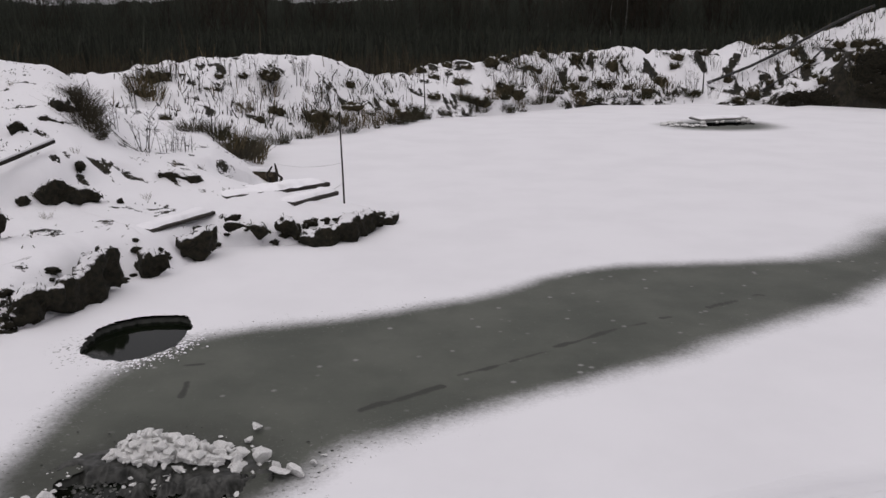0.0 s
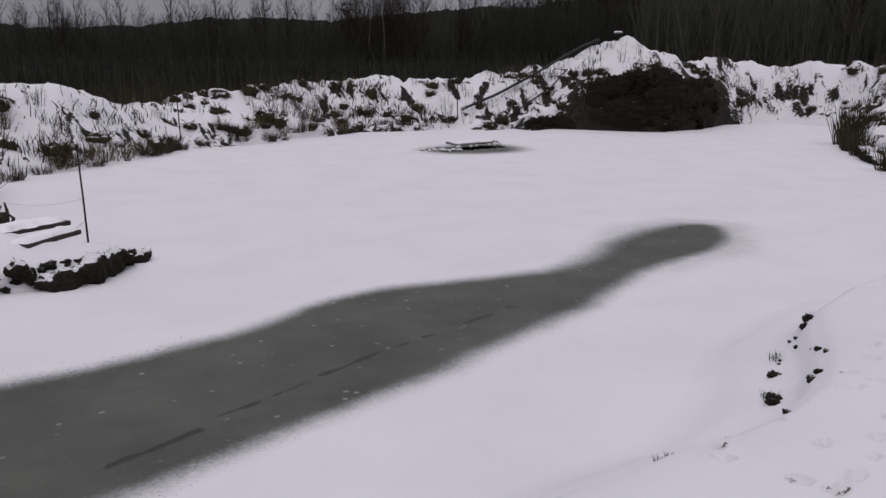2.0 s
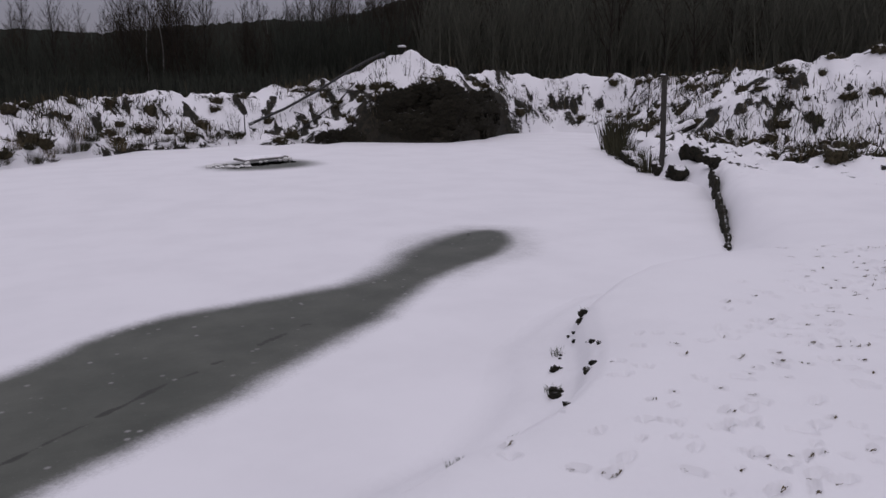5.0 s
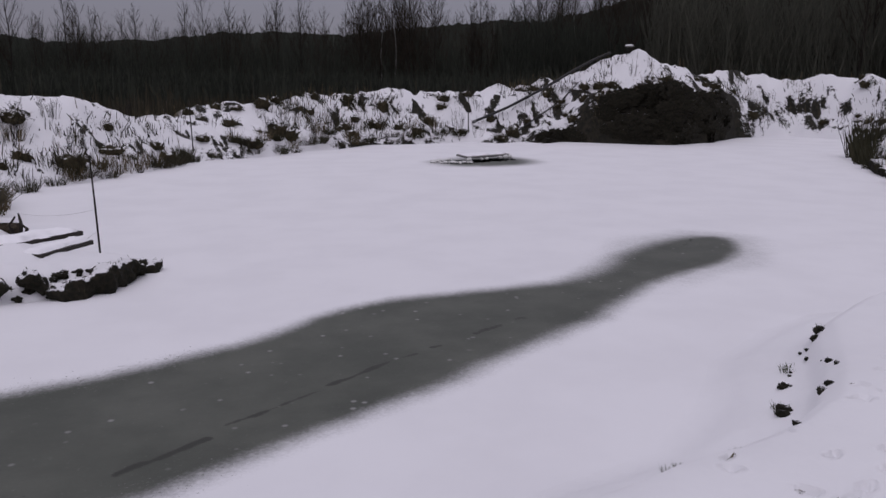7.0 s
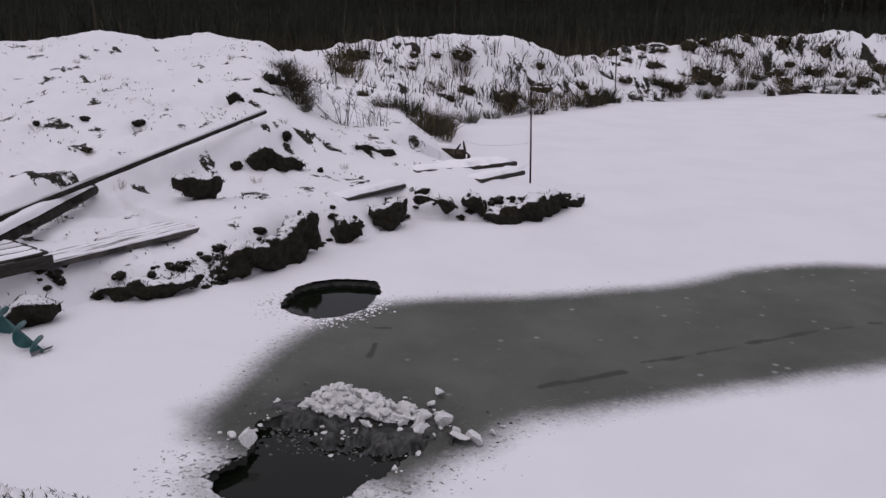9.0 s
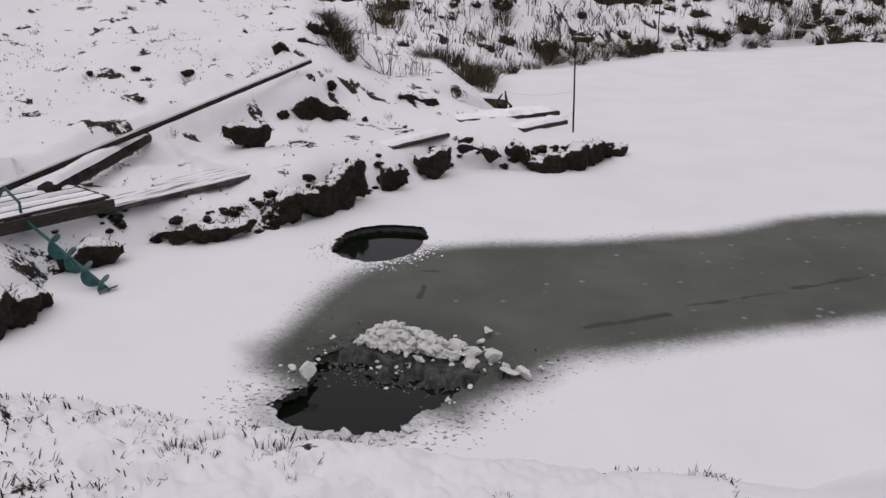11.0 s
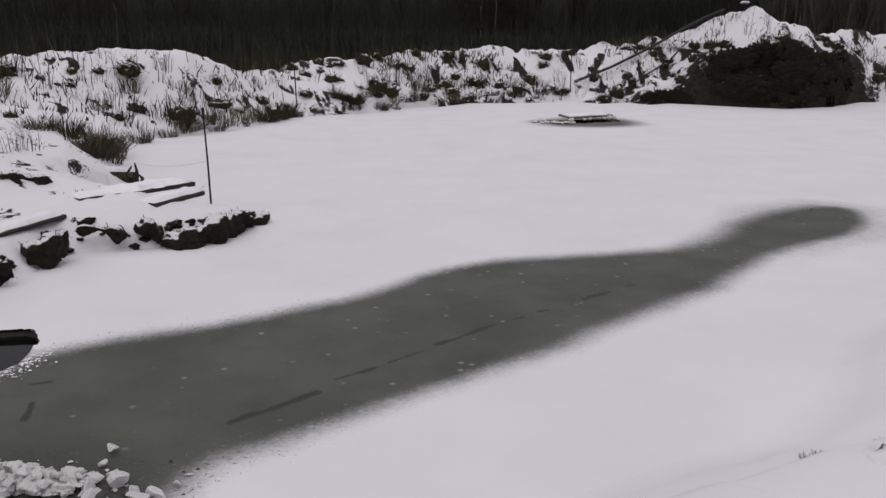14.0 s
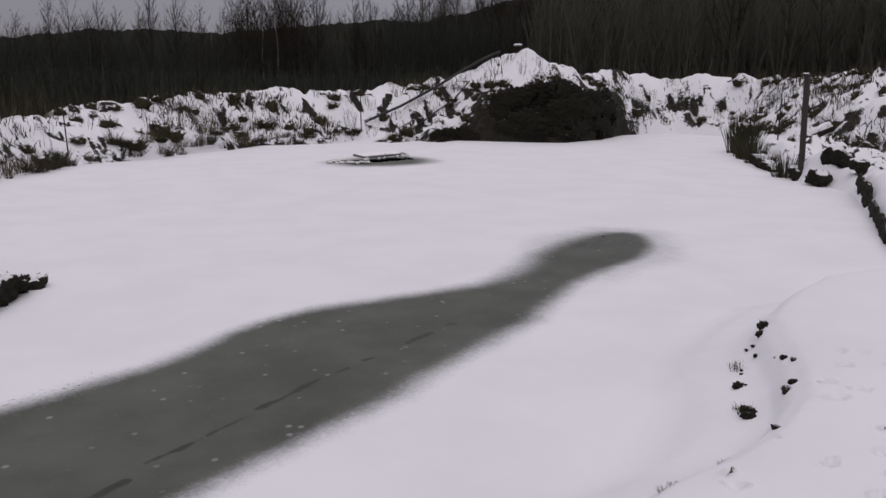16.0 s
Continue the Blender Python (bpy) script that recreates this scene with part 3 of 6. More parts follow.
# ---- ice on the pond, with two cut holes ----
BARE = [(-2.05, 3.2), (-2.2, 3.8), (-2.22, 4.4), (-2.15, 4.9), (-1.85, 5.45), (-1.35, 5.66), (-0.95, 5.8), (-0.52, 5.96), (-0.1, 6.2), (0.32, 6.42), (0.62, 6.7), (0.97, 7.0), (1.32, 7.23),
        (1.87, 7.41), (2.45, 7.49), (3.1, 7.57), (3.75, 7.65), (4.3, 8.03), (4.85, 8.66), (5.6, 9.3), (6.4, 9.67), (6.85, 9.5), (6.8, 9.06), (6.38, 8.45), (5.76, 8.0), (5.24, 7.78), (4.7, 7.5), (4.25, 7.22),
        (3.9, 6.9), (3.5, 6.45), (3.05, 6.2), (2.4, 5.77), (1.73, 5.29), (1.27, 5.0), (0.8, 4.71), (0.4, 4.47), (0.07, 4.26), (-0.27, 4.07), (-0.57, 3.87), (-0.7, 3.55), (-0.89, 3.3), (-1.0, 3.05)]
NEAR_HOLE = [(-1.92, 2.93), (-1.73, 2.78), (-1.49, 2.79), (-1.24, 2.87), (-1.14, 3.0), (-1.03, 3.3), (-0.93, 3.48), (-1.02, 3.64), (-1.2, 3.76), (-1.5, 3.82), (-1.72, 3.74),
             (-1.87, 3.56), (-1.86, 3.36), (-1.8, 3.2), (-1.84, 3.08)]
ROUND_HOLE = [(-2.49, 5.13), (-2.62, 5.45), (-2.58, 5.75), (-2.38, 5.94), (-2.06, 6.0), (-1.91, 5.8), (-1.87, 5.45), (-1.95, 5.2), (-2.14, 5.03), (-2.32, 5.05)]
FAR_HOLE = [(6.35, 21.0), (6.5, 20.75), (7.4, 20.95), (8.3, 21.35), (8.2, 21.75), (7.3, 21.55), (6.5, 21.3)]


def rounded(poly, times=2):
    """The outline with its corners cut."""
    for _ in range(times):
        out = []
        for i, a in enumerate(poly):
            b = poly[(i + 1) % len(poly)]
            out += [(a[0] * 0.75 + b[0] * 0.25, a[1] * 0.75 + b[1] * 0.25), (a[0] * 0.25 + b[0] * 0.75, a[1] * 0.25 + b[1] * 0.75)]
        poly = out
    return poly


BARE, NEAR_HOLE, ROUND_HOLE = rounded(BARE, 1), rounded(NEAR_HOLE), rounded(ROUND_HOLE)


def poly_sd(x, y, poly):
    best, inside = np.full(x.shape, 1e9), np.zeros(x.shape, bool)
    for i, a in enumerate(poly):
        b = poly[(i + 1) % len(poly)]
        best = np.minimum(best, seg_dist(x, y, a, b)[0])
        with np.errstate(divide="ignore", invalid="ignore"):
            xi = (b[0] - a[0]) * (y - a[1]) / (b[1] - a[1]) + a[0]
        inside ^= ((a[1] > y) != (b[1] > y)) & (x < xi)
    return np.where(inside, -best, best)


def hole_sd(x, y, poly, amp):
    return poly_sd(x, y, poly) + amp * fbm(x, y, 9.0, 3, 41) + amp * 0.7 * fbm(x, y, 26.0, 2, 43)


fan_i = np.radians(np.arange(-68, 62, 0.2))
ring_i = list(np.arange(1.6, 6.6, 0.02)) + list(np.arange(6.6, 12, 0.045))
while ring_i[-1] < 40:
    ring_i.append(ring_i[-1] * 1.009)
ix, iy = grid_mesh("ice", fan_i, np.array(ring_i), (0.0, 0.0))
sd = poly_sd(ix, iy, BARE) + 0.13 * fbm(ix, iy, 1.6, 3, 21)
soft = 0.36 + 0.34 * smooth(1.5, 6.0, ix) * smooth(-2.9, -3.6, ix - iy) + 0.12 * smooth(-1.0, 1.5, ix - iy + 4.2)
bare = smooth(1.0, -1.0, sd / soft)
bare = np.maximum(bare, 0.33 * smooth(1.0, 0.0, sd + 0.3 * fbm(ix, iy, 1.1, 3, 47)) * smooth(3.4, 5.2, ix))
tail = np.minimum(seg_dist(ix, iy, (6.6, 9.6), (8.8, 12.4))[0] / 0.45, 9)
bare = np.maximum(bare, 0.15 * smooth(2.2, 0.0, tail + 1.2 * fbm(ix, iy, 0.9, 3, 46)))
halo = np.hypot((ix - 7.2) * 0.92 - (iy - 21) * 0.1, (iy - 20.9) * 0.95) + 0.5 * fbm(ix, iy, 0.8, 3, 22)
bare = np.maximum(bare, 0.72 * smooth(2.2, 0.5, halo))
sd_near, sd_round, sd_far = hole_sd(ix, iy, NEAR_HOLE, 0.10), hole_sd(ix, iy, ROUND_HOLE, 0.05), hole_sd(ix, iy, FAR_HOLE, 0.15)
splash = smooth(0.8, 0.05, poly_sd(ix, iy, NEAR_HOLE)) + smooth(0.42, 0.05, poly_sd(ix, iy, ROUND_HOLE)) * smooth(5.9, 5.3, iy) * 0.9
splash = np.maximum(splash, smooth(0.55, 0.0, np.abs(sd)) * smooth(1.2, -0.5, ix) * smooth(3.0, 3.6, iy) * 0.8)
grit = np.clip(splash, 0, 1)
slush = smooth(0.30, 0.02, sd_near + 0.10 * fbm(ix, iy, 4.0, 3, 51))
bare = np.maximum(bare, slush * 0.36)
wet = 0.95 * smooth(0.58, 0.03, sd_near + 0.25 * fbm(ix, iy, 5.0, 3, 45)) * smooth(3.2, 3.5, iy) * smooth(-0.7, -1.0, ix)
iz = 0.022 * (1 - bare) + 0.006 * fbm(ix, iy, 0.7, 3, 24) * (1 - bare) + 0.012 * slush
CRACKS = [[(-0.48, 4.32), (0.0, 4.66)], [(0.10, 4.83), (0.77, 5.25)], [(0.80, 5.33), (1.56, 5.85)], [(1.72, 5.96), (1.80, 5.98)],
          [(2.18, 6.22), (2.45, 6.4)], [(2.66, 6.55), (2.74, 6.56)], [(-1.63, 4.72), (-1.60, 4.50)], [(-1.72, 5.0), (-1.62, 5.02)], [(6.05, 9.15), (6.35, 9.5)]]
crack = np.zeros_like(ix)
for line in CRACKS:
    jog = 0.05 * fbm(ix, iy, 3.0, 3, 71)
    dc = seg_dist(ix + jog, iy - jog, *line)[0]
    crack = np.maximum(crack, smooth(0.040, 0.0, dc + 0.06 * fbm(ix, iy, 7.0, 3, 73)))
pd = shore(ix, iy)[0]
for sd_h, poly, amp in ((sd_near, NEAR_HOLE, 0.10), (sd_round, ROUND_HOLE, 0.05)):
    rim = np.nonzero((sd_h < 0) & (sd_h > -0.035))
    qx, qy, qd = ix[rim], iy[rim], sd_h[rim]
    ex = (hole_sd(qx + 0.01, qy, poly, amp) - hole_sd(qx - 0.01, qy, poly, amp)) / 0.02
    ey = (hole_sd(qx, qy + 0.01, poly, amp) - hole_sd(qx, qy - 0.01, poly, amp)) / 0.02
    norm = np.maximum(ex * ex + ey * ey, 0.3)
    ix[rim], iy[rim] = qx - qd * ex / norm, qy - qd * ey / norm
drop = ((sd_near < -0.035) | (sd_round < -0.035) | (sd_far < 0) | (pd > 0.6)).ravel()
ice = tagged(sheet("ice", ix, iy, iz, False, {"bare": bare, "grit": grit, "wet": wet, "crack": crack}, M_ICE, drop),
             "frozen pond with snow on grey bare ice", "ice", kind="structure")


def part(name, bm, mat, parent=None, label="", smooth_it=True):
    me = bpy.data.meshes.new(name)
    bmesh.ops.recalc_face_normals(bm, faces=bm.faces)
    bm.to_mesh(me)
    bm.free()
    if smooth_it:
        me.polygons.foreach_set("use_smooth", np.ones(len(me.polygons), bool))
    if mat:
        me.materials.append(mat)
    ob = new(name, me)
    ob.parent = parent
    if label:
        ob["label"] = label
    return ob


def raw(name, verts, faces, mat, parent=None, label="", smooth_it=False):
    me = bpy.data.meshes.new(name)
    me.from_pydata([tuple(map(float, v)) for v in verts], [], [tuple(f) for f in faces])
    if smooth_it:
        me.polygons.foreach_set("use_smooth", np.ones(len(me.polygons), bool))
    me.materials.append(mat)
    ob = new(name, me)
    ob.parent = parent
    if label:
        ob["label"] = label
    return ob


def thing(name, x, y, z, label, category, group="", turn=0.0):
    ob = new(name)
    ob.empty_display_size = 0.1
    ob.matrix_basis = pose(x, y, z, 0, 0, turn)
    return tagged(ob, label, category, group)


def hole_wall(name, outline_sd, centre, parent):
    """The cut edge of the ice, down to the water."""
    top, bottom, faces = [], [], []
    n = 150
    for k in range(n):
        a = 2 * math.pi * k / n
        rr = np.arange(0.02, 1.6, 0.006)
        xs, ys = centre[0] + rr * np.cos(a), centre[1] + rr * np.sin(a)
        hit = np.argmax(outline_sd(xs, ys) > 0)
        r0 = rr[hit]
        top.append((centre[0] + (r0 + 0.025) * math.cos(a), centre[1] + (r0 + 0.025) * math.sin(a), -0.004))
        jag = 0.012 * math.sin(k * 2.3) + 0.01 * math.sin(k * 5.1)
        bottom.append((centre[0] + (r0 - 0.01 + jag) * math.cos(a), centre[1] + (r0 - 0.01 + jag) * math.sin(a), -0.17))
    mid = [((t[0] * 0.45 + b[0] * 0.55), (t[1] * 0.45 + b[1] * 0.55), -0.02) for t, b in zip(top, bottom)]
    for k in range(n):
        j = (k + 1) % n
        faces += [(k, j, n + j, n + k), (n + k, n + j, 2 * n + j, 2 * n + k)]
    return raw(name, top + mid + bottom, faces, M_DARKICE, parent, "", True)


hole_wall("hole_edge", lambda a, b: hole_sd(a, b, NEAR_HOLE, 0.10), (-1.48, 3.15), ice)
hole_wall("hole_edge", lambda a, b: hole_sd(a, b, ROUND_HOLE, 0.05), (-2.22, 5.5), ice)
hole_wall("hole_edge", lambda a, b: hole_sd(a, b, FAR_HOLE, 0.15), (7.3, 21.2), ice)
wx, wy = grid_mesh("water", np.radians(np.arange(-68, 62, 2.0)), np.geomspace(1.5, 42, 40), (0, 0))
water = tagged(sheet("water", wx, wy, np.full(wx.shape, -0.040), False, {}, M_WATER), "dark still pond water under the ice", "water", kind="structure")

# ---- far woods beyond the field ----
def far_woods():
    verts, faces = [], []
    angs = np.radians(np.arange(-75, 75, 0.18))
    for k, a in enumerate(angs):
        deg = math.degrees(a)
        r = 235 + 12 * math.sin(k * 0.07)
        h = float(np.interp(deg, [-40, -25, -5, 8, 15, 19.5, 22, 24.5, 27, 30, 35, 70], [12, 12, 14.2, 16.8, 18.0, 19.0, 20.5, 23, 25.5, 27.5, 29, 29])) + 3.2 * float(fbm(np.array([k * 1.0]), np.array([0.5]), 0.06, 3, 61)[0]) + 0.7 * random.random()
        verts += [(r * math.sin(a), r * math.cos(a), -1.0), ((r + 6) * math.sin(a), (r + 6) * math.cos(a), h), ((r + 14) * math.sin(a), (r + 14) * math.cos(a), -1.0)]
        if k:
            b = 3 * (k - 1)
            faces += [(b, b + 3, b + 4, b + 1), (b + 1, b + 4, b + 5, b + 2)]
    return raw("backdrop", verts, faces, M_THICKET)


backdrop = tagged(far_woods(), "dark distant woodland behind the field", "backdrop", kind="structure")
# ---- shapes ----
def tube(verts, faces, pts, radii, sides=5, cap=True):
    """A tapered tube through points."""
    base = len(verts)
    n = len(pts)
    for i in range(n):
        p = Vector(pts[i])
        d = (Vector(pts[min(i + 1, n - 1)]) - Vector(pts[max(i - 1, 0)])).normalized()
        u = d.orthogonal().normalized()
        v = d.cross(u)
        for k in range(sides):
            a = 2 * math.pi * k / sides
            verts.append(p + (u * math.cos(a) + v * math.sin(a)) * radii[i])
    for i in range(n - 1):
        for k in range(sides):
            j = (k + 1) % sides
            faces.append((base + i * sides + k, base + i * sides + j, base + (i + 1) * sides + j, base + (i + 1) * sides + k))
    if cap:
        faces.append(tuple(base + k for k in reversed(range(sides))))
        faces.append(tuple(base + (n - 1) * sides + k for k in range(sides)))


def blade(verts, faces, foot, top, width, bend=0.0, turn=0.0):
    """One tapered bent leaf of three faces."""
    f, t = Vector(foot), Vector(top)
    side = Vector((math.cos(turn), math.sin(turn), 0)) * width * 0.5
    mid = f.lerp(t, 0.55) + Vector((0, 0, bend))
    b = len(verts)
    verts += [f - side, f + side, mid - side * 0.8, mid + side * 0.8, t]
    faces += [(b, b + 1, b + 3, b + 2), (b + 2, b + 3, b + 4)]


def tuft_arrays(seed, count, spread, height, lean, width, twiggy=0):
    rng = random.Random(seed)
    verts, faces = [], []
    for _ in range(count):
        a, r = rng.uniform(0, 6.283), spread * math.sqrt(rng.random())
        foot = Vector((r * math.cos(a), r * math.sin(a), -0.04))
        h = height * rng.uniform(0.45, 1.0)
        out = rng.uniform(0, lean) * h
        b = a + rng.uniform(-0.9, 0.9)
        top = foot + Vector((math.cos(b) * out, math.sin(b) * out, h))
        blade(verts, faces, foot, top, width * rng.uniform(0.6, 1.2), rng.uniform(0, 0.12) * h, rng.uniform(0, 3.14))
        for _ in range(twiggy):
            k = rng.uniform(0.35, 0.95)
            s = foot.lerp(top, k)
            c = rng.uniform(0, 6.283)
            e = s + Vector((math.cos(c), math.sin(c), 1.1)) * h * rng.uniform(0.08, 0.22)
            blade(verts, faces, s, e, width * 0.6, 0, c)
    return verts, faces


def mesh_of(name, verts, faces, mat, smooth_it=False):
    me = bpy.data.meshes.new(name)
    me.from_pydata([tuple(v) for v in verts], [], faces)
    me.materials.append(mat)
    if smooth_it:
        me.polygons.foreach_set("use_smooth", np.ones(len(me.polygons), bool))
    return me


def lump_mesh(name, seed, mat, rough=0.35, freq=2.2, div=3, squash=(1, 1, 0.7)):
    """An irregular clod about one metre across."""
    bm = bmesh.new()
    bmesh.ops.create_icosphere(bm, subdivisions=div, radius=0.5)
    off = Vector((seed * 7.3, seed * 3.1, seed * 1.7))
    for v in bm.verts:
        n = v.co.normalized()
        k = 1 + rough * noise.fractal(n * freq + off, 1.0, 2.0, 4) + 0.12 * noise.noise(n * 9 + off)
        v.co = Vector((n.x * squash[0], n.y * squash[1], n.z * squash[2])) * 0.5 * k
    me = bpy.data.meshes.new(name)
    bm.to_mesh(me)
    bm.free()
    me.materials.append(mat)
    me.polygons.foreach_set("use_smooth", np.ones(len(me.polygons), bool))
    return me


def box_part(name, size, mat, parent, at=(0, 0, 0), turn=(0, 0, 0), wear=0.004, label="", seed=0):
    """A worn bar or board with bevelled edges and a slight warp."""
    bm = bmesh.new()
    bmesh.ops.create_cube(bm, size=1.0)
    bmesh.ops.scale(bm, vec=size, verts=bm.verts)
    long_axis = max(range(3), key=lambda k: size[k])
    cuts = [e for e in bm.edges if abs((e.verts[0].co - e.verts[1].co)[long_axis]) > size[long_axis] * 0.9]
    bmesh.ops.subdivide_edges(bm, edges=cuts, cuts=7, use_grid_fill=True)
    bmesh.ops.bevel(bm, geom=[e for e in bm.edges if e.is_manifold and e.calc_face_angle(0) > 0.5], offset=min(wear, min(size) * 0.2), segments=1, affect="EDGES")
    off = Vector((seed * 3.7, seed, 2.2))
    for v in bm.verts:
        v.co += noise.noise_vector(v.co * 3.0 + off) * min(size) * 0.12
    ob = part(name, bm, mat, parent, label, False)
    ob.matrix_basis = pose(*at, *turn)
    return ob


def snow_strip(parent, size, at, turn=(0, 0, 0), seed=0, label="lying snow"):
    """A soft uneven slab of snow on a board or log, along x."""
    nx, ny = 26, 8
    faces = []
    u, v = np.meshgrid(np.linspace(0, 1, nx + 1), np.linspace(0, 1, ny + 1), indexing="ij")
    k = np.minimum(np.minimum(np.minimum(u, 1 - u) * size[0] / size[1] * 1.2, np.minimum(v, 1 - v)) * 4.0, 1.0)
    h = size[2] * np.sqrt(k) * (0.9 + 0.9 * fbm(u * size[0], v * size[1], 6.0, 3, 80 + seed))
    wob = 0.25 * size[1] * fbm(u * size[0], v * 0 + 3.3, 5.0, 2, 90 + seed) * (2 * v - 1)
    verts = np.stack([(u - 0.5) * size[0], (v - 0.5) * size[1] + wob, h], axis=-1).reshape(-1, 3)
    for i in range(nx):
        for j in range(ny):
            a = i * (ny + 1) + j
            faces.append((a, a + ny + 1, a + ny + 2, a + 1))
    ob = raw("snow", verts, faces, M_SNOW, parent, label, True)
    ob.matrix_basis = pose(*at, *turn)
    return ob


def place(name, me, x, y, z, size, turn, label, category, group="", tilt=0.0):
    ob = new(name, me)
    sx, sy, sz = size if isinstance(size, tuple) else (size, size, size)
    ob.matrix_basis = pose(x, y, z, tilt, 0, turn) @ Matrix.Diagonal((sx, sy, sz, 1))
    return tagged(ob, label, category, group)


def fringed(name, seed, mat, rough, squash, hairs, length, label, category, hair_mat):
    """A lump of earth with dead grass hanging over it."""
    me = lump_mesh(name, seed, mat, rough, 2.6, 3, squash)
    ob = new(name, me)
    ob.matrix_basis = pose(0, -520, 0)
    tagged(ob, label, category)
    r2 = random.Random(seed + 500)
    verts, faces = [], []
    spots = [v.co.copy() for v in me.vertices if v.co.z > -0.12]
    for _ in range(hairs):
        p = r2.choice(spots)
        out = Vector((p.x, p.y, 0)).normalized()
        tip = p * 1.02 + out * length * r2.uniform(0.3, 1.0) + Vector((r2.uniform(-1, 1), r2.uniform(-1, 1), r2.uniform(-0.6, 1.3))) * length * 0.6
        blade(verts, faces, p * 0.96, tip, length * 0.13, r2.uniform(0, 0.2) * length, r2.uniform(0, 3.14))
    tagged(raw("fringe", verts, faces, hair_mat, ob, "dead grass fringe"), kind="stuff")
    return ob


# ---- dark peat clods along the banks: x, y, width, height ----
rng = random.Random(4)
CLOD_KINDS = [fringed("peat_clod", k, M_CLOD, 0.50, (1, 1, 0.7), 150, 0.10, "dark frozen peat clod topped with snow below the bank", "clod", M_DARKSEDGE) for k in range(6)]
PEATS = [lump_mesh("peat_block", 20 + k, M_PEAT, 0.75, 3.4, 4) for k in range(4)]
placed_kinds = set()


def set_down(kinds, k, x, y, z, size, turn, label="", group=""):
    proto = kinds[k % len(kinds)]
    m = pose(x, y, z, 0, 0, turn)
    if proto.name in placed_kinds:
        ob = copy_thing(proto, m)
    else:
        placed_kinds.add(proto.name)
        ob = proto
        ob.matrix_basis = m
    ob.scale = size
    return tagged(ob, label, "", group)


def bank_mass(pts, depth, seed, label, group, hairs=220, mat=None):
    """A long ragged mass of peat; points x, y, foot height, top height along its face."""
    xs, ys, lo, hi = (np.array(c, float) for c in zip(*pts))
    run = np.concatenate([[0], np.cumsum(np.hypot(np.diff(xs), np.diff(ys)))])
    c = Vector((float(xs.mean()), float(ys.mean()), 0.0))
    n, m = max(16, int(run[-1] / 0.035)), 16
    u = np.linspace(0, run[-1], n + 1)
    px, py, pl, ph = (np.interp(u, run, a) for a in (xs, ys, lo, hi))
    verts, faces = [], []
    for i in range(n + 1):
        a, b = max(i - 1, 0), min(i + 1, n)
        t = Vector((px[b] - px[a], py[b] - py[a], 0)).normalized()
        side = Vector((-t.y, t.x, 0))
        k = (1 - abs(2 * i / n - 1) ** 5) ** 0.5 if 0 < i < n else 0.04
        k *= 0.92 + 0.45 * noise.noise(Vector((u[i] * 4.0, seed * 3.1, 0)))
        mid, half = (pl[i] + ph[i]) / 2, (ph[i] - pl[i]) / 2
        for q in range(m):
            w = 2 * math.pi * q / m
            cw, sw = math.cos(w), math.sin(w)
            cw, sw = math.copysign(abs(cw) ** 0.7, cw), math.copysign(abs(sw) ** 0.7, sw)
            p = Vector((px[i], py[i], mid)) + side * cw * depth * k + Vector((0, 0, sw * half * k))
            rough = noise.fractal(p * 7.0 + Vector((seed, 0, 0)), 1.0, 2.0, 4) * 0.10 * min(1.0, (half + 0.02) / 0.12, depth / 0.08) + noise.noise(p * 26.0) * min(0.02, depth * 0.25)
            out = side * cw + Vector((0, 0, sw * 0.8))
            verts.append(p + out * rough + t * 0.03 * noise.noise(p * 9.0 + Vector((0, seed, 0))) - c)
    for i in range(n):
        for q in range(m):
            r = (q + 1) % m
            faces.append((i * m + q, i * m + r, (i + 1) * m + r, (i + 1) * m + q))
    faces += [tuple(reversed(range(m))), tuple(n * m + q for q in range(m))]
    root = thing("peat_bank", c.x, c.y, 0.0, label, "peat", group)
    bm = bmesh.new()
    bvs = [bm.verts.new(v) for v in verts]
    for f in faces:
        bm.faces.new([bvs[k] for k in f])
    part("face", bm, mat or M_BANKFACE, root)
    r2 = random.Random(seed)
    hv, hf = [], []
    for _ in range(int(hairs * run[-1])):
        p = r2.choice(verts)
        l2 = r2.uniform(0.02, 0.075)
        hang = Vector((r2.gauss(0, 1), r2.gauss(0, 1), r2.uniform(-0.9, 1.0))).normalized() * l2
        blade(hv, hf, p, p + hang, 0.008, 0.01, r2.uniform(0, 3.14))
    tagged(raw("fringe", hv, hf, M_DARKSEDGE, root, "dead grass fringe"), kind="stuff")


SPIT_FACE = "dark frozen peat face undercut below the snowy spit"
bank_mass([(-3.24, 5.60, 0.05, 0.24), (-3.10, 5.82, 0.0, 0.36), (-2.99, 6.10, 0.0, 0.30), (-2.90, 6.42, 0.02, 0.36), (-2.86, 6.58, 0.05, 0.42), (-2.84, 6.72, 0.05, 0.38)], 0.10, 1, SPIT_FACE, "peat faces of the spit")
bank_mass([(-3.98, 5.03, 0.0, 0.10), (-3.76, 5.04, 0.0, 0.20), (-3.58, 5.10, 0.0, 0.18), (-3.44, 5.20, 0.02, 0.14), (-3.30, 5.46, 0.06, 0.17)], 0.08, 2, SPIT_FACE, "peat faces of the spit")
bank_mass([(-4.20, 4.22, 0.0, 0.22), (-4.08, 4.42, 0.0, 0.26), (-3.95, 4.62, 0.0, 0.15)], 0.10, 3, SPIT_FACE, "peat faces of the spit")
bank_mass([(-3.90, 3.12, 0.0, 0.24), (-3.80, 3.40, 0.0, 0.28), (-3.92, 3.70, 0.0, 0.18)], 0.12, 4, SPIT_FACE, "peat faces of the spit")
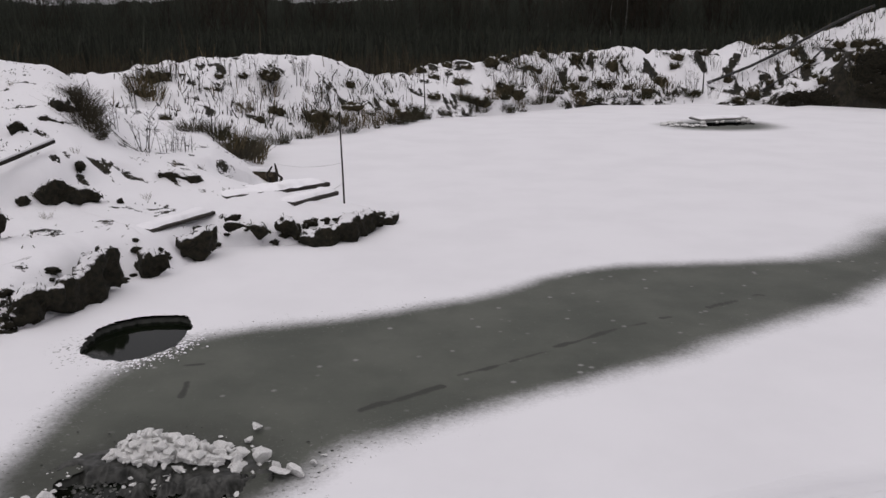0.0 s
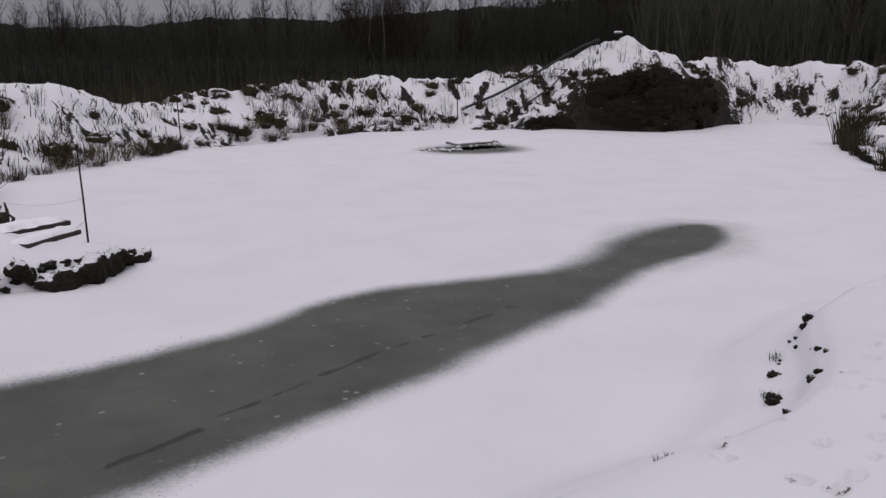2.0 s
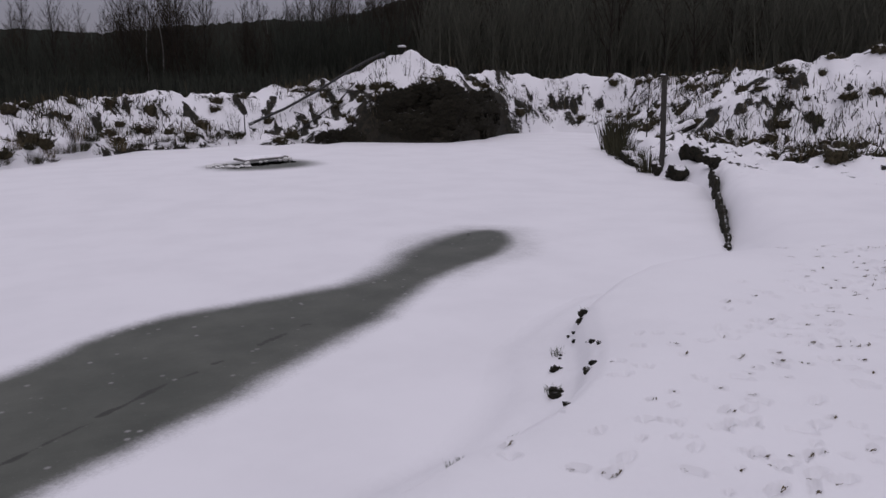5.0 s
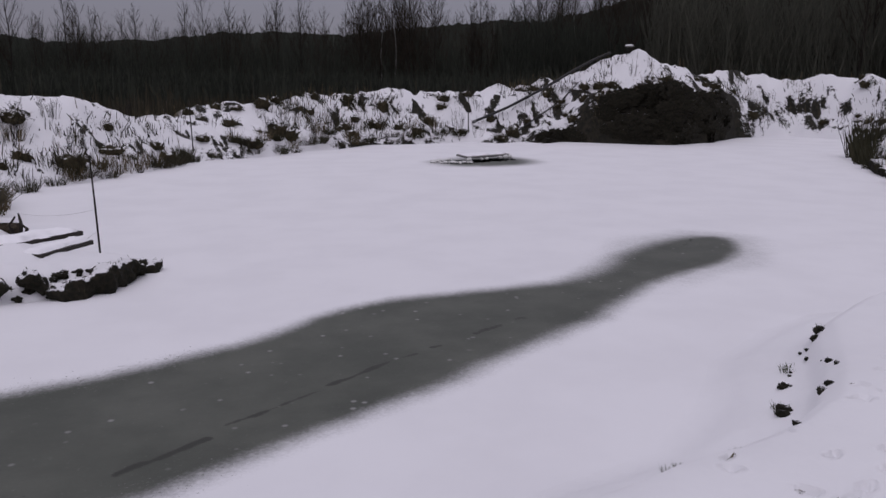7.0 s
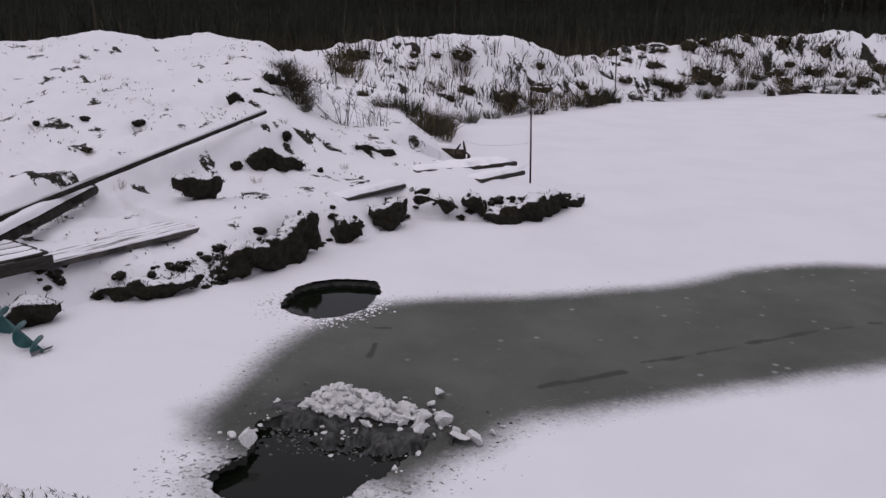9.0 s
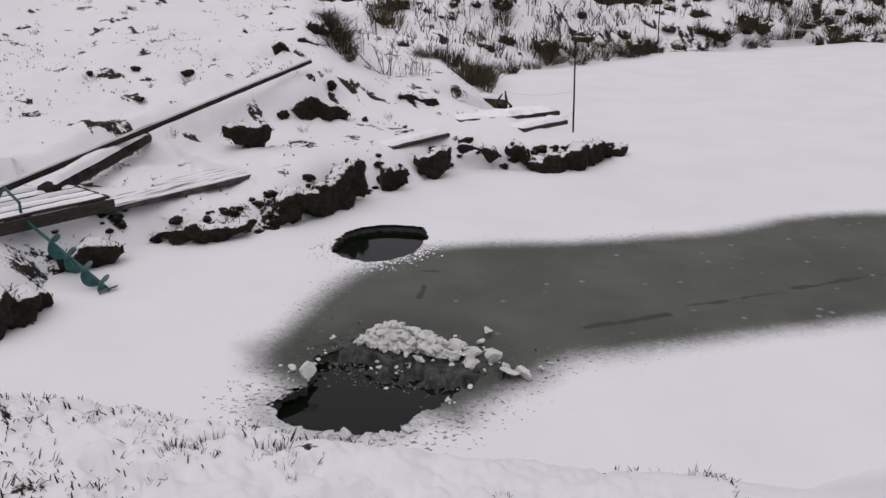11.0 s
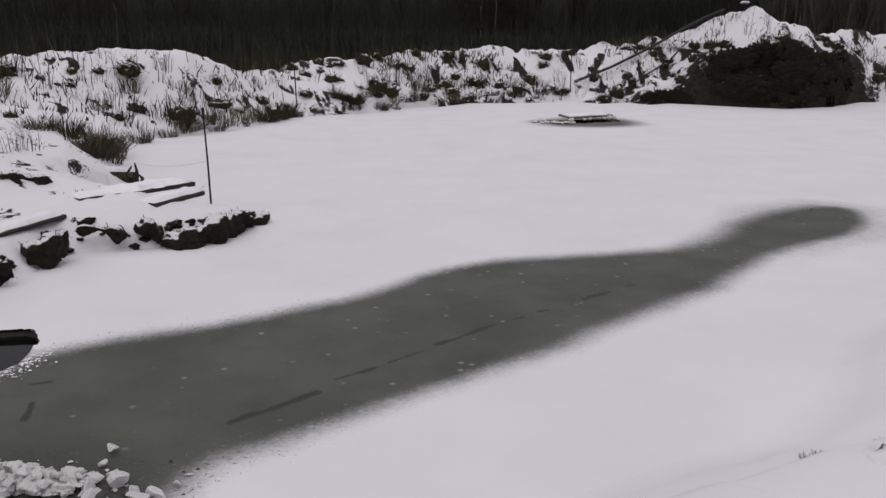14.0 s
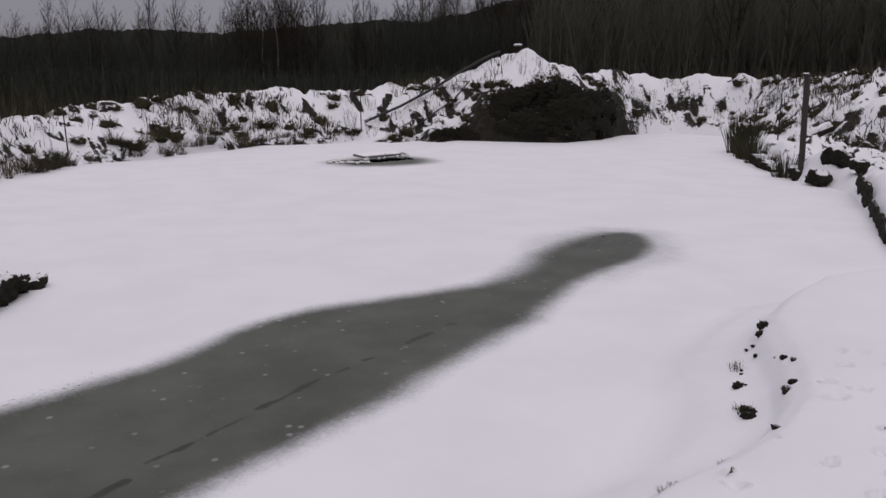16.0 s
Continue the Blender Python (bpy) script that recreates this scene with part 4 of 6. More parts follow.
bank_mass([(-2.76, 6.98, 0.06, 0.22), (-2.65, 7.06, 0.0, 0.27), (-2.53, 7.13, 0.04, 0.24)], 0.08, 5, SPIT_FACE, "peat faces of the spit")
bank_mass([(-2.53, 7.46, 0.08, 0.30), (-2.43, 7.62, -0.01, 0.32), (-2.36, 7.78, 0.08, 0.34), (-2.30, 7.92, 0.14, 0.33)], 0.08, 6, SPIT_FACE, "peat faces of the spit")
bank_mass([(-2.30, 8.12, 0.18, 0.30), (-2.10, 8.16, 0.20, 0.30), (-1.95, 8.20, 0.12, 0.26), (-1.82, 8.20, 0.12, 0.22)], 0.07, 7, SPIT_FACE, "peat faces of the spit")
bank_mass([(-1.78, 8.24, 0.17, 0.27), (-1.64, 8.28, 0.12, 0.29), (-1.50, 8.26, 0.05, 0.25)], 0.08, 8, SPIT_FACE, "peat faces of the spit")
bank_mass([(-1.52, 8.24, 0.02, 0.17), (-1.30, 8.26, -0.01, 0.22), (-1.08, 8.38, -0.01, 0.27), (-0.93, 8.66, -0.01, 0.25), (-0.82, 8.92, 0.02, 0.24), (-0.72, 9.12, 0.02, 0.16)], 0.12, 9, SPIT_FACE, "peat faces of the spit")
bank_mass([(-0.70, 9.14, 0.0, 0.11), (-0.62, 9.28, 0.0, 0.14), (-0.57, 9.40, 0.0, 0.10)], 0.07, 10, SPIT_FACE, "peat faces of the spit")
SLOPE_FACE = "dark earth breaking out of the snowy slope"
bank_mass([(-4.30, 6.74, 0.50, 0.66), (-4.14, 6.78, 0.44, 0.64), (-4.00, 6.82, 0.42, 0.64), (-3.88, 6.94, 0.44, 0.72)], 0.12, 11, SLOPE_FACE, "bare earth on the slope")
bank_mass([(-4.18, 8.03, 0.52, 0.66), (-4.02, 8.12, 0.46, 0.74), (-3.84, 8.22, 0.44, 0.70), (-3.62, 8.34, 0.42, 0.62)], 0.12, 12, SLOPE_FACE, "bare earth on the slope")
bank_mass([(-3.32, 9.25, 0.50, 0.68), (-3.20, 9.33, 0.44, 0.62), (-3.04, 9.42, 0.42, 0.60), (-2.86, 9.50, 0.42, 0.52)], 0.10, 13, SLOPE_FACE, "bare earth on the slope")
bank_mass([(-4.82, 8.90, 1.12, 1.26), (-4.72, 8.94, 1.08, 1.26), (-4.62, 9.0, 1.10, 1.20)], 0.08, 14, SLOPE_FACE, "bare earth on the slope")
bank_mass([(-4.78, 9.45, 1.14, 1.28), (-4.66, 9.5, 1.10, 1.26), (-4.5, 9.56, 1.10, 1.22)], 0.10, 15, SLOPE_FACE, "bare earth on the slope")
bank_mass([(-4.84, 9.95, 1.28, 1.42), (-4.70, 9.98, 1.26, 1.46), (-4.54, 10.02, 1.24, 1.36)], 0.12, 16, SLOPE_FACE, "bare earth on the slope")
edge_rng = random.Random(14)
for n in range(120):
    a, b = edge_rng.choice(list(zip(SPIT_SHORE[5:-1], SPIT_SHORE[6:])))
    k, back, w = edge_rng.random(), edge_rng.uniform(0.02, 0.30), edge_rng.uniform(0.04, 0.12)
    d = Vector((b[0] - a[0], b[1] - a[1])).normalized()
    x, y = a[0] + (b[0] - a[0]) * k - d.y * back, a[1] + (b[1] - a[1]) * k + d.x * back
    set_down(CLOD_KINDS, n, x, y, max(ground_z(x, y), 0.0) + w * 0.1, (w * 1.1, w * 0.8, w * edge_rng.uniform(0.6, 1.1)), edge_rng.uniform(0, 360), "small dark clod crumbling from the spit edge", "crumbled clods on the spit")
TERRACE = [(-3.98, 8.72, 0.12, 0.13), (-4.22, 7.9, 0.11, 0.11), (-2.80, 7.10, 0.09, 0.10), (-5.41, 7.97, 0.13, 0.08), (-5.97, 7.79, 0.09, 0.06), (-6.29, 7.41, 0.08, 0.06), (-5.52, 7.16, 0.12, 0.06), (-1.77, 8.22, 0.08, 0.08), (-3.45, 8.4, 0.08, 0.07)]
for n, (x, y, w, h) in enumerate(TERRACE):
    set_down(CLOD_KINDS, n * 3 + 1, x, y, ground_z(x, y) + h * 0.25, (w * 1.2, w * 0.8, h * 1.4), rng.uniform(0, 360), "dark earth clod breaking through the snowy slope", "clods on the slope")
NEAR_BITS = [(4.09, 4.41, 0.15), (4.02, 4.36, 0.12), (3.66, 3.82, 0.09), (3.62, 3.72, 0.07), (3.49, 4.0, 0.12), (3.30, 3.46, 0.11), (3.36, 3.47, 0.09), (3.18, 3.6, 0.14), (3.13, 3.55, 0.12), (2.82, 3.08, 0.07),
             (3.92, 4.38, 0.045), (3.93, 4.33, 0.05), (3.82, 4.2, 0.06), (3.68, 4.17, 0.04), (3.64, 4.13, 0.035), (3.52, 3.97, 0.03), (3.7, 3.93, 0.03), (1.78, 3.06, 0.05)]
for n, (x, y, w) in enumerate(NEAR_BITS):
    set_down(CLOD_KINDS, n, x, y, ground_z(x, y) + w * 0.05, (w * 0.68, w * 0.46, w * 0.62), rng.uniform(0, 360), "small dark lump of earth showing through bank snow", "lumps on the near bank")
RIGHT_FACE = "dark undercut peat and shaded crevice on the edge of the bank"
bank_mass([(13.85, 12.7, 0.0, 0.24), (13.72, 12.4, 0.0, 0.38), (13.6, 12.1, 0.0, 0.30)], 0.20, 21, RIGHT_FACE, "peat on the far side bank", 60)
bank_mass([(14.3, 12.75, 0.35, 0.75), (14.2, 12.4, 0.35, 0.85), (14.2, 12.05, 0.4, 0.70)], 0.22, 22, RIGHT_FACE, "peat on the far side bank", 60)
bank_mass([(16.3, 16.7, 0.0, 0.24), (15.7, 15.9, 0.0, 0.32), (15.1, 15.0, 0.0, 0.24), (14.8, 14.6, 0.0, 0.14)], 0.18, 23, RIGHT_FACE, "peat on the far side bank", 90)
bank_mass([(14.1, 13.4, 0.0, 0.34), (13.95, 13.1, 0.0, 0.26)], 0.14, 24, RIGHT_FACE, "peat on the far side bank", 90)
# thin dark strip put in for the shade of the narrow crevice
bank_mass([(13.35, 11.2, 0.05, 0.55), (12.6, 10.45, 0.0, 0.44), (11.6, 9.5, 0.0, 0.32), (10.5, 8.5, 0.0, 0.24), (9.5, 7.58, 0.0, 0.18), (8.8, 6.95, 0.0, 0.12), (8.42, 6.62, 0.0, 0.08)], 0.035, 25, RIGHT_FACE, "peat on the far side bank", 70, M_CLOD)
bank_mass([(13.9, 11.7, 0.40, 0.66), (13.6, 11.35, 0.36, 0.60)], 0.16, 26, RIGHT_FACE, "peat on the far side bank", 60)

# the peat face below the mound
for n in range(78):
    k = 0.05 + 0.25 * n / 10 if n < 10 else 0.39 + 0.57 * (n - 10) / 67
    i = k * (len(CLIFF_SHORE) - 1.001)
    a, b = Vector(CLIFF_SHORE[int(i)]), Vector(CLIFF_SHORE[int(i) + 1])
    p = a.lerp(b, i - int(i))
    out = Vector((b.y - a.y, a.x - b.x)).normalized()
    top = ground_z(p.x - out.x * 0.9, p.y - out.y * 0.9)
    size = rng.uniform(0.45, 0.95) * (0.6 if n < 10 else 1.0)
    up = rng.uniform(0.05, 0.45) if n < 10 else max(0.1, top * rng.uniform(0.05, 0.88))
    back = 0.30 * (-math.log(max(0.05, 1 - up / (top + 0.4)))) ** 0.62 + 0.02
    place("peat_block", PEATS[n % 4], p.x - out.x * back, p.y - out.y * back, up, (size * 1.4, size * 0.36, size), math.degrees(math.atan2(b.y - a.y, b.x - a.x)) + rng.uniform(-20, 20),
          "dark peat block in the cut face below the mound", "clod", "blocks of the cut face")


# ---- grassy hummocks on the far banks ----
HUMMOCKS = [fringed("hummock", 60 + k, M_HUMMOCK, 0.5, (1, 1, 0.6), 90, 0.42, "dark grassy hummock half covered by snow on the bank", "hummock", M_DARKSEDGE) for k in range(6)]
rh = random.Random(21)
n_hum = 0
while n_hum < 170:
    a, back = radians(rh.uniform(-26, 61) if n_hum < 190 else rh.uniform(38, 61)), rh.uniform(-9.5, -0.2)
    rr = crest_at(math.degrees(a)) + back
    x, y = rr * math.sin(a), rr * math.cos(a)
    if shore_at(x, y) < 0.25 or rr < 16 or ground_z(x, y) > 2.45 and x < 20 or x < 0.5 and rh.random() < 0.6:
        continue
    n_hum += 1
    s = rh.uniform(0.18, 0.50) * (1.0 if n_hum < 190 else 1.4)
    set_down(HUMMOCKS, n_hum, x, y, ground_z(x, y) + s * 0.05, (s * rh.uniform(0.8, 1.3), s, s * rh.uniform(1.0, 1.7)), rh.uniform(0, 360), "", "hummocks on the banks")


# ---- grass, rushes and dead weeds ----
def tuft_set(name, mat, specs):
    return [mesh_of(name, *tuft_arrays(*spec), mat) for spec in specs]


SHORT = tuft_set("grass_tuft", M_GREENGRASS, [(k, 44, 0.10, 0.12, 0.9, 0.007) for k in range(4)])
SEDGE = tuft_set("sedge_tuft", M_SEDGE, [(10 + k, 90, 0.22, 0.55, 0.7, 0.014) for k in range(4)])
UPRIGHT = tuft_set("rush_clump", M_DARKSEDGE, [(80 + k, 170, 0.30, 0.75, 0.5, 0.02) for k in range(3)])
RUSH = tuft_set("rush_clump", M_DARKSEDGE, [(20 + k, 170, 0.34, 0.55, 1.1, 0.02) for k in range(4)])
RUSH_MIX = [m for pair in zip(RUSH, tuft_set("rush_clump", M_REED, [(24 + k, 200, 0.42, 0.48, 1.7, 0.018) for k in range(4)])) for m in pair]
WEED = tuft_set("dead_weed", M_BARK, [(30 + k, 9, 0.16, 0.62, 0.35, 0.012, 5) for k in range(5)])
TALL = tuft_set("reed_clump", M_REED, [(70 + k, 280, 0.30, 0.40, 1.7, 0.012, 1) for k in range(3)])
FINE = tuft_set("fine_grass", M_SEDGE, [(40 + k, 30, 0.10, 0.22, 0.9, 0.007) for k in range(3)])


def scatter(name, meshes, spots, size, label, category, group):
    for n, spot in enumerate(spots):
        x, y = spot[:2]
        s = (spot[2] if len(spot) > 2 else 1.0) * size * rng.uniform(0.85, 1.15)
        place(name, meshes[n % len(meshes)], x, y, max(ground_z(x, y), 0.0), s, rng.uniform(0, 360), label, category, group)


scatter("grass_tuft", SHORT, [(-1.5, 1.85, 0.9), (-1.54, 1.8, 0.7), (-1.5, 1.74, 0.6), (-1.32, 1.84, 0.9), (-1.28, 1.89, 0.8), (-1.22, 1.82, 0.8), (-2.14, 1.83, 0.5), (-1.98, 1.82, 0.6), (-1.85, 1.84, 0.5), (-1.76, 1.81, 0.4), (-1.56, 1.72, 0.8), (-1.6, 1.76, 0.7), (-1.15, 1.72, 0.4), (-0.5, 1.78, 0.4),
                              (0.08, 2.16, 0.6), (0.14, 2.2, 0.4), (1.25, 2.93, 1.0), (1.31, 2.95, 0.8), (1.92, 2.78, 0.5), (1.98, 2.8, 0.4), (2.38, 2.94, 0.5), (3.2, 3.62, 1.0), (3.22, 3.7, 0.7), (3.72, 4.24, 1.0), (3.7, 4.2, 0.7), (4.14, 4.43, 0.8)],
        0.55, "small green grass tuft poking through the snow", "grass", "tufts on the near bank")
scatter("rush_clump", RUSH_MIX, [(-3.55, 13.6, 1.3), (-3.4, 13.2, 1.2), (-3.95, 13.95, 1.3), (-4.25, 13.65, 1.1), (-3.7, 14.6, 1.3), (-3.6, 14.9, 1.2), (-3.75, 15.7, 1.2), (-3.35, 12.9, 0.7), (-3.1, 17.9, 1.0), (-2.7, 18.5, 0.9), (-3.45, 16.9, 0.9), (-0.98, 21.6, 1.3), (-0.75, 22.4, 1.3),
                             (-1.2, 21.0, 1.1), (0.1, 23.1, 0.7), (1.1, 23.6, 0.9), (1.95, 24.2, 1.0), (2.85, 25.8, 1.2), (3.3, 26.0, 1.2), (3.97, 26.2, 0.9), (5.3, 27.8, 1.0), (6.1, 27.9, 1.1), (6.8, 27.9, 0.9), (8.0, 28.3, 0.9),
                             (8.8, 28.5, 0.9)] ,
        0.58, "dense clump of dark dead rushes at the ice edge", "rushes", "rushes along the shore")
shore_tufts = []
for a, b in zip(FAR_SHORE[:-1], FAR_SHORE[1:]):
    for _ in range(int(2.4 * math.hypot(b[0] - a[0], b[1] - a[1]))):
        k, back = rng.random(), rng.uniform(0.05, 0.5)
        d = Vector((b[0] - a[0], b[1] - a[1])).normalized()
        shore_tufts.append((a[0] + (b[0] - a[0]) * k - d.y * back, a[1] + (b[1] - a[1]) * k + d.x * back, rng.uniform(0.4, 1.1)))
scatter("rush_clump", RUSH_MIX, shore_tufts, 0.5, "low clump of dark dead grass on the shore", "rushes", "tufts along the far shore")
scatter("rush_clump", UPRIGHT, [(18.9, 19.7, 1.6), (18.3, 19.2, 1.6), (17.6, 18.4, 1.4), (16.9, 17.6, 1.1), (16.2, 16.6, 1.0), (15.4, 15.4, 0.9), (14.3, 13.8, 0.9)],
        0.95, "tall clump of green-brown rushes on the bank", "rushes", "rushes by the post")
scatter("reed_clump", TALL, [(-4.92, 10.75, 0.8), (-4.78, 10.5, 0.9), (-4.64, 10.25, 1.0), (-4.52, 10.06, 1.0), (-4.42, 9.95, 0.9), (-4.31, 9.84, 0.8), (-4.22, 9.86, 0.6), (-4.55, 10.4, 0.7), (-4.16, 9.7, 0.4)], 0.62, "slumped clump of brown dead reeds in snow", "reeds", "reeds in the dip")
scatter("sedge_tuft", SEDGE, [(-3.5, 13.2), (-3.3, 13.9), (-3.9, 15.2, 1.1), (-2.4, 19.2, 1.1), (-2.0, 19.6, 1.2), (-1.7, 20.2, 1.2), (-2.8, 18.3), (-1.4, 20.9, 1.2),
                              (-3.4, 14.5, 1.1), (0.6, 23.8), (1.5, 24.2), (2.4, 25.2), (3.4, 26.6, 1.3), (4.5, 26.9, 1.2), (5.8, 28.4), (-6.7, 17.9, 1.2), (-6.3, 17.6, 1.2), (-4.4, 17.9), (-4.1, 19.4), (6.9, 28.4), (7.9, 28.8)],
        0.85, "tuft of dry straw-brown sedge in snow", "sedge", "sedge along the shore")
HILL_SPOTS = [(-6.22, 7.33), (-5.88, 7.72), (-5.36, 7.86), (-5.38, 8.55), (-5.46, 7.13), (-5.51, 6.01), (-4.93, 6.81), (-7.2, 8.2), (-6.8, 9.4), (-5.9, 9.3), (-7.6, 9.9), (-6.4, 8.6), (-8.2, 8.8), (-7.9, 7.4), (-6.9, 6.6),
              (-4.8, 7.6), (-3.29, 8.74), (-3.6, 9.9), (-3.3, 9.7), (-3.75, 9.4), (-3.1, 10.1), (-3.5, 10.6), (-4.1, 8.9), (-3.4, 8.9), (-8.4, 10.2), (-7.0, 10.8), (-5.6, 10.6), (-5.2, 11.2), (-4.9, 5.9), (-4.2, 6.3), (-3.9, 7.7)]
scatter("fine_grass", FINE, HILL_SPOTS[::2], 0.5, "wisp of thin dead grass standing in snow", "grass", "wisps on the slope")
weeds_at = []
for x0, y0, n, s in ((-4.2, 10.6, 5, 0.5), (-3.6, 18.4, 7, 1.0), (-4.4, 19.6, 8, 1.0), (-6.4, 18.2, 8, 1.0), (-2.2, 20.4, 6, 0.9), (-1.0, 23.2, 8, 0.9), (1.6, 26.4, 8, 1.1), (3.2, 27.4, 9, 1.1), (5.2, 28.8, 9, 1.1), (8.0, 29.6, 9, 1.1),
                     (10.4, 29.8, 9, 1.0), (16.2, 29.6, 8, 1.4), (22.4, 29.6, 9, 1.0), (20.4, 17.6, 9, 1.0), (20.6, 15.2, 9, 0.9), (23.5, 23.5, 8, 1.1)):
    for _ in range(n):
        weeds_at.append((x0 + rng.gauss(0, s), y0 + rng.gauss(0, s * 0.7), rng.uniform(0.6, 1.2)))
weeds_at = [w for w in weeds_at if shore_at(w[0], w[1]) > 0.15]
scatter("dead_weed", WEED, weeds_at, 1.0, "brown dead weed stalks standing in the bank snow", "weed", "weeds on the banks")


def growth(name, n, pick, h, lean, width, mat, seed, twigs, label, category):
    """Uncountable stems in one mesh; pick(rng) gives x, y or None."""
    r2 = random.Random(seed)
    spots = []
    while len(spots) < n:
        p = pick(r2)
        if p:
            spots.append(p)
    xy = np.array([p[:2] for p in spots])
    zs = terrain(xy[:, 0], xy[:, 1])[0]
    verts, faces = [], []
    for (x, y, *k), z in zip(spots, zs):
        hh = h * r2.uniform(0.45, 1.0) * (k[0] if k else 1.0)
        a = r2.uniform(0, 6.283)
        out = r2.uniform(0, lean) * hh
        foot = Vector((x, y, z - 0.05))
        top = foot + Vector((math.cos(a) * out, math.sin(a) * out, hh))
        wd = width * r2.uniform(0.6, 1.3)
        blade(verts, faces, foot, top, wd, 0.04 * hh, r2.uniform(0, 3.14))
        for _ in range(twigs):
            s = foot.lerp(top, r2.uniform(0.25, 0.92))
            c = r2.uniform(0, 6.283)
            e = s + Vector((math.cos(c), math.sin(c), r2.uniform(1.6, 3.6))) * hh * r2.uniform(0.04, 0.10)
            blade(verts, faces, s, e, wd * 0.6, 0, c)
    return tagged(raw(name, verts, faces, mat), label, category, kind="stuff")


def on_far_bank(r2):
    a, back = radians(r2.uniform(-27, 62)), r2.uniform(-9, 1.0)
    rr = crest_at(math.degrees(a)) + back
    x, y = rr * math.sin(a), rr * math.cos(a)
    if rr < 16 or shore_at(x, y) < 0.1:
        return None
    if x < 0.5 and r2.random() < 0.72:
        return None
    clump = float(fbm(np.array([x]), np.array([y]), 0.55, 2, 101)[0])
    return (x, y) if clump + r2.uniform(-0.1, 0.1) > 0.02 else None


def past(lo, hi, a0=-48, a1=66, power=0.6):
    def pick(r2):
        a = radians(r2.uniform(a0, a1))
        crest = crest_at(math.degrees(a))
        rr = lo + (hi - lo) * r2.random() ** power
        rr += crest if lo < 12 else 0
        return rr * math.sin(a), rr * math.cos(a)
    return pick


growth("bank_weeds", 1300, on_far_bank, 0.55, 0.5, 0.020, M_SEDGE, 51, 2, "thin dead weed stems all over the snowy banks", "weeds")
growth("bank_twigs", 3600, on_far_bank, 0.26, 0.9, 0.035, M_BARK, 52, 3, "short dark twigs and stalks on the banks", "weeds")
def in_clumps(r2):
    """Dense small clumps here and there on the bank."""
    if not in_clumps.left:
        p = on_far_bank(r2)
        in_clumps.at, in_clumps.left, in_clumps.size = p, r2.randrange(14, 60), r2.uniform(0.08, 0.26)
    in_clumps.left -= 1
    return in_clumps.at and (in_clumps.at[0] + r2.gauss(0, in_clumps.size), in_clumps.at[1] + r2.gauss(0, in_clumps.size * 0.7), in_clumps.size * 4)


in_clumps.left, in_clumps.at, in_clumps.size = 0, None, 0.1
growth("bank_grass", 6500, in_clumps, 0.40, 0.8, 0.022, M_DARKSEDGE, 58, 0, "dark clumps of dead grass in the bank snow", "grass")
growth("reeds", 9000, past(0.6, 24), 1.5, 0.2, 0.05, M_REED, 53, 1, "brown dead reeds and tall grass behind the banks", "reeds")
growth("field_brush", 12000, past(50, 115, power=0.8), 3.2, 0.25, 0.22, M_THICKET, 54, 3, "dark leafless brush on the field", "brush")
growth("sapling_thicket", 11000, past(112, 175, power=0.8), 9.8, 0.28, 0.12, M_THICKET, 55, 7, "dense dark thicket of leafless saplings", "thicket")
growth("tall_thicket", 6500, past(75, 115, 30, 66, 0.8), 12.0, 0.30, 0.13, M_SCRUB, 56, 9, "tall dark leafless thicket behind the mound", "thicket")
growth("young_birch_thicket", 2600, past(95, 135, 20, 32, 0.8), 11.0, 0.25, 0.13, M_THICKET, 57, 7, "dark leafless thicket of young trees", "thicket")


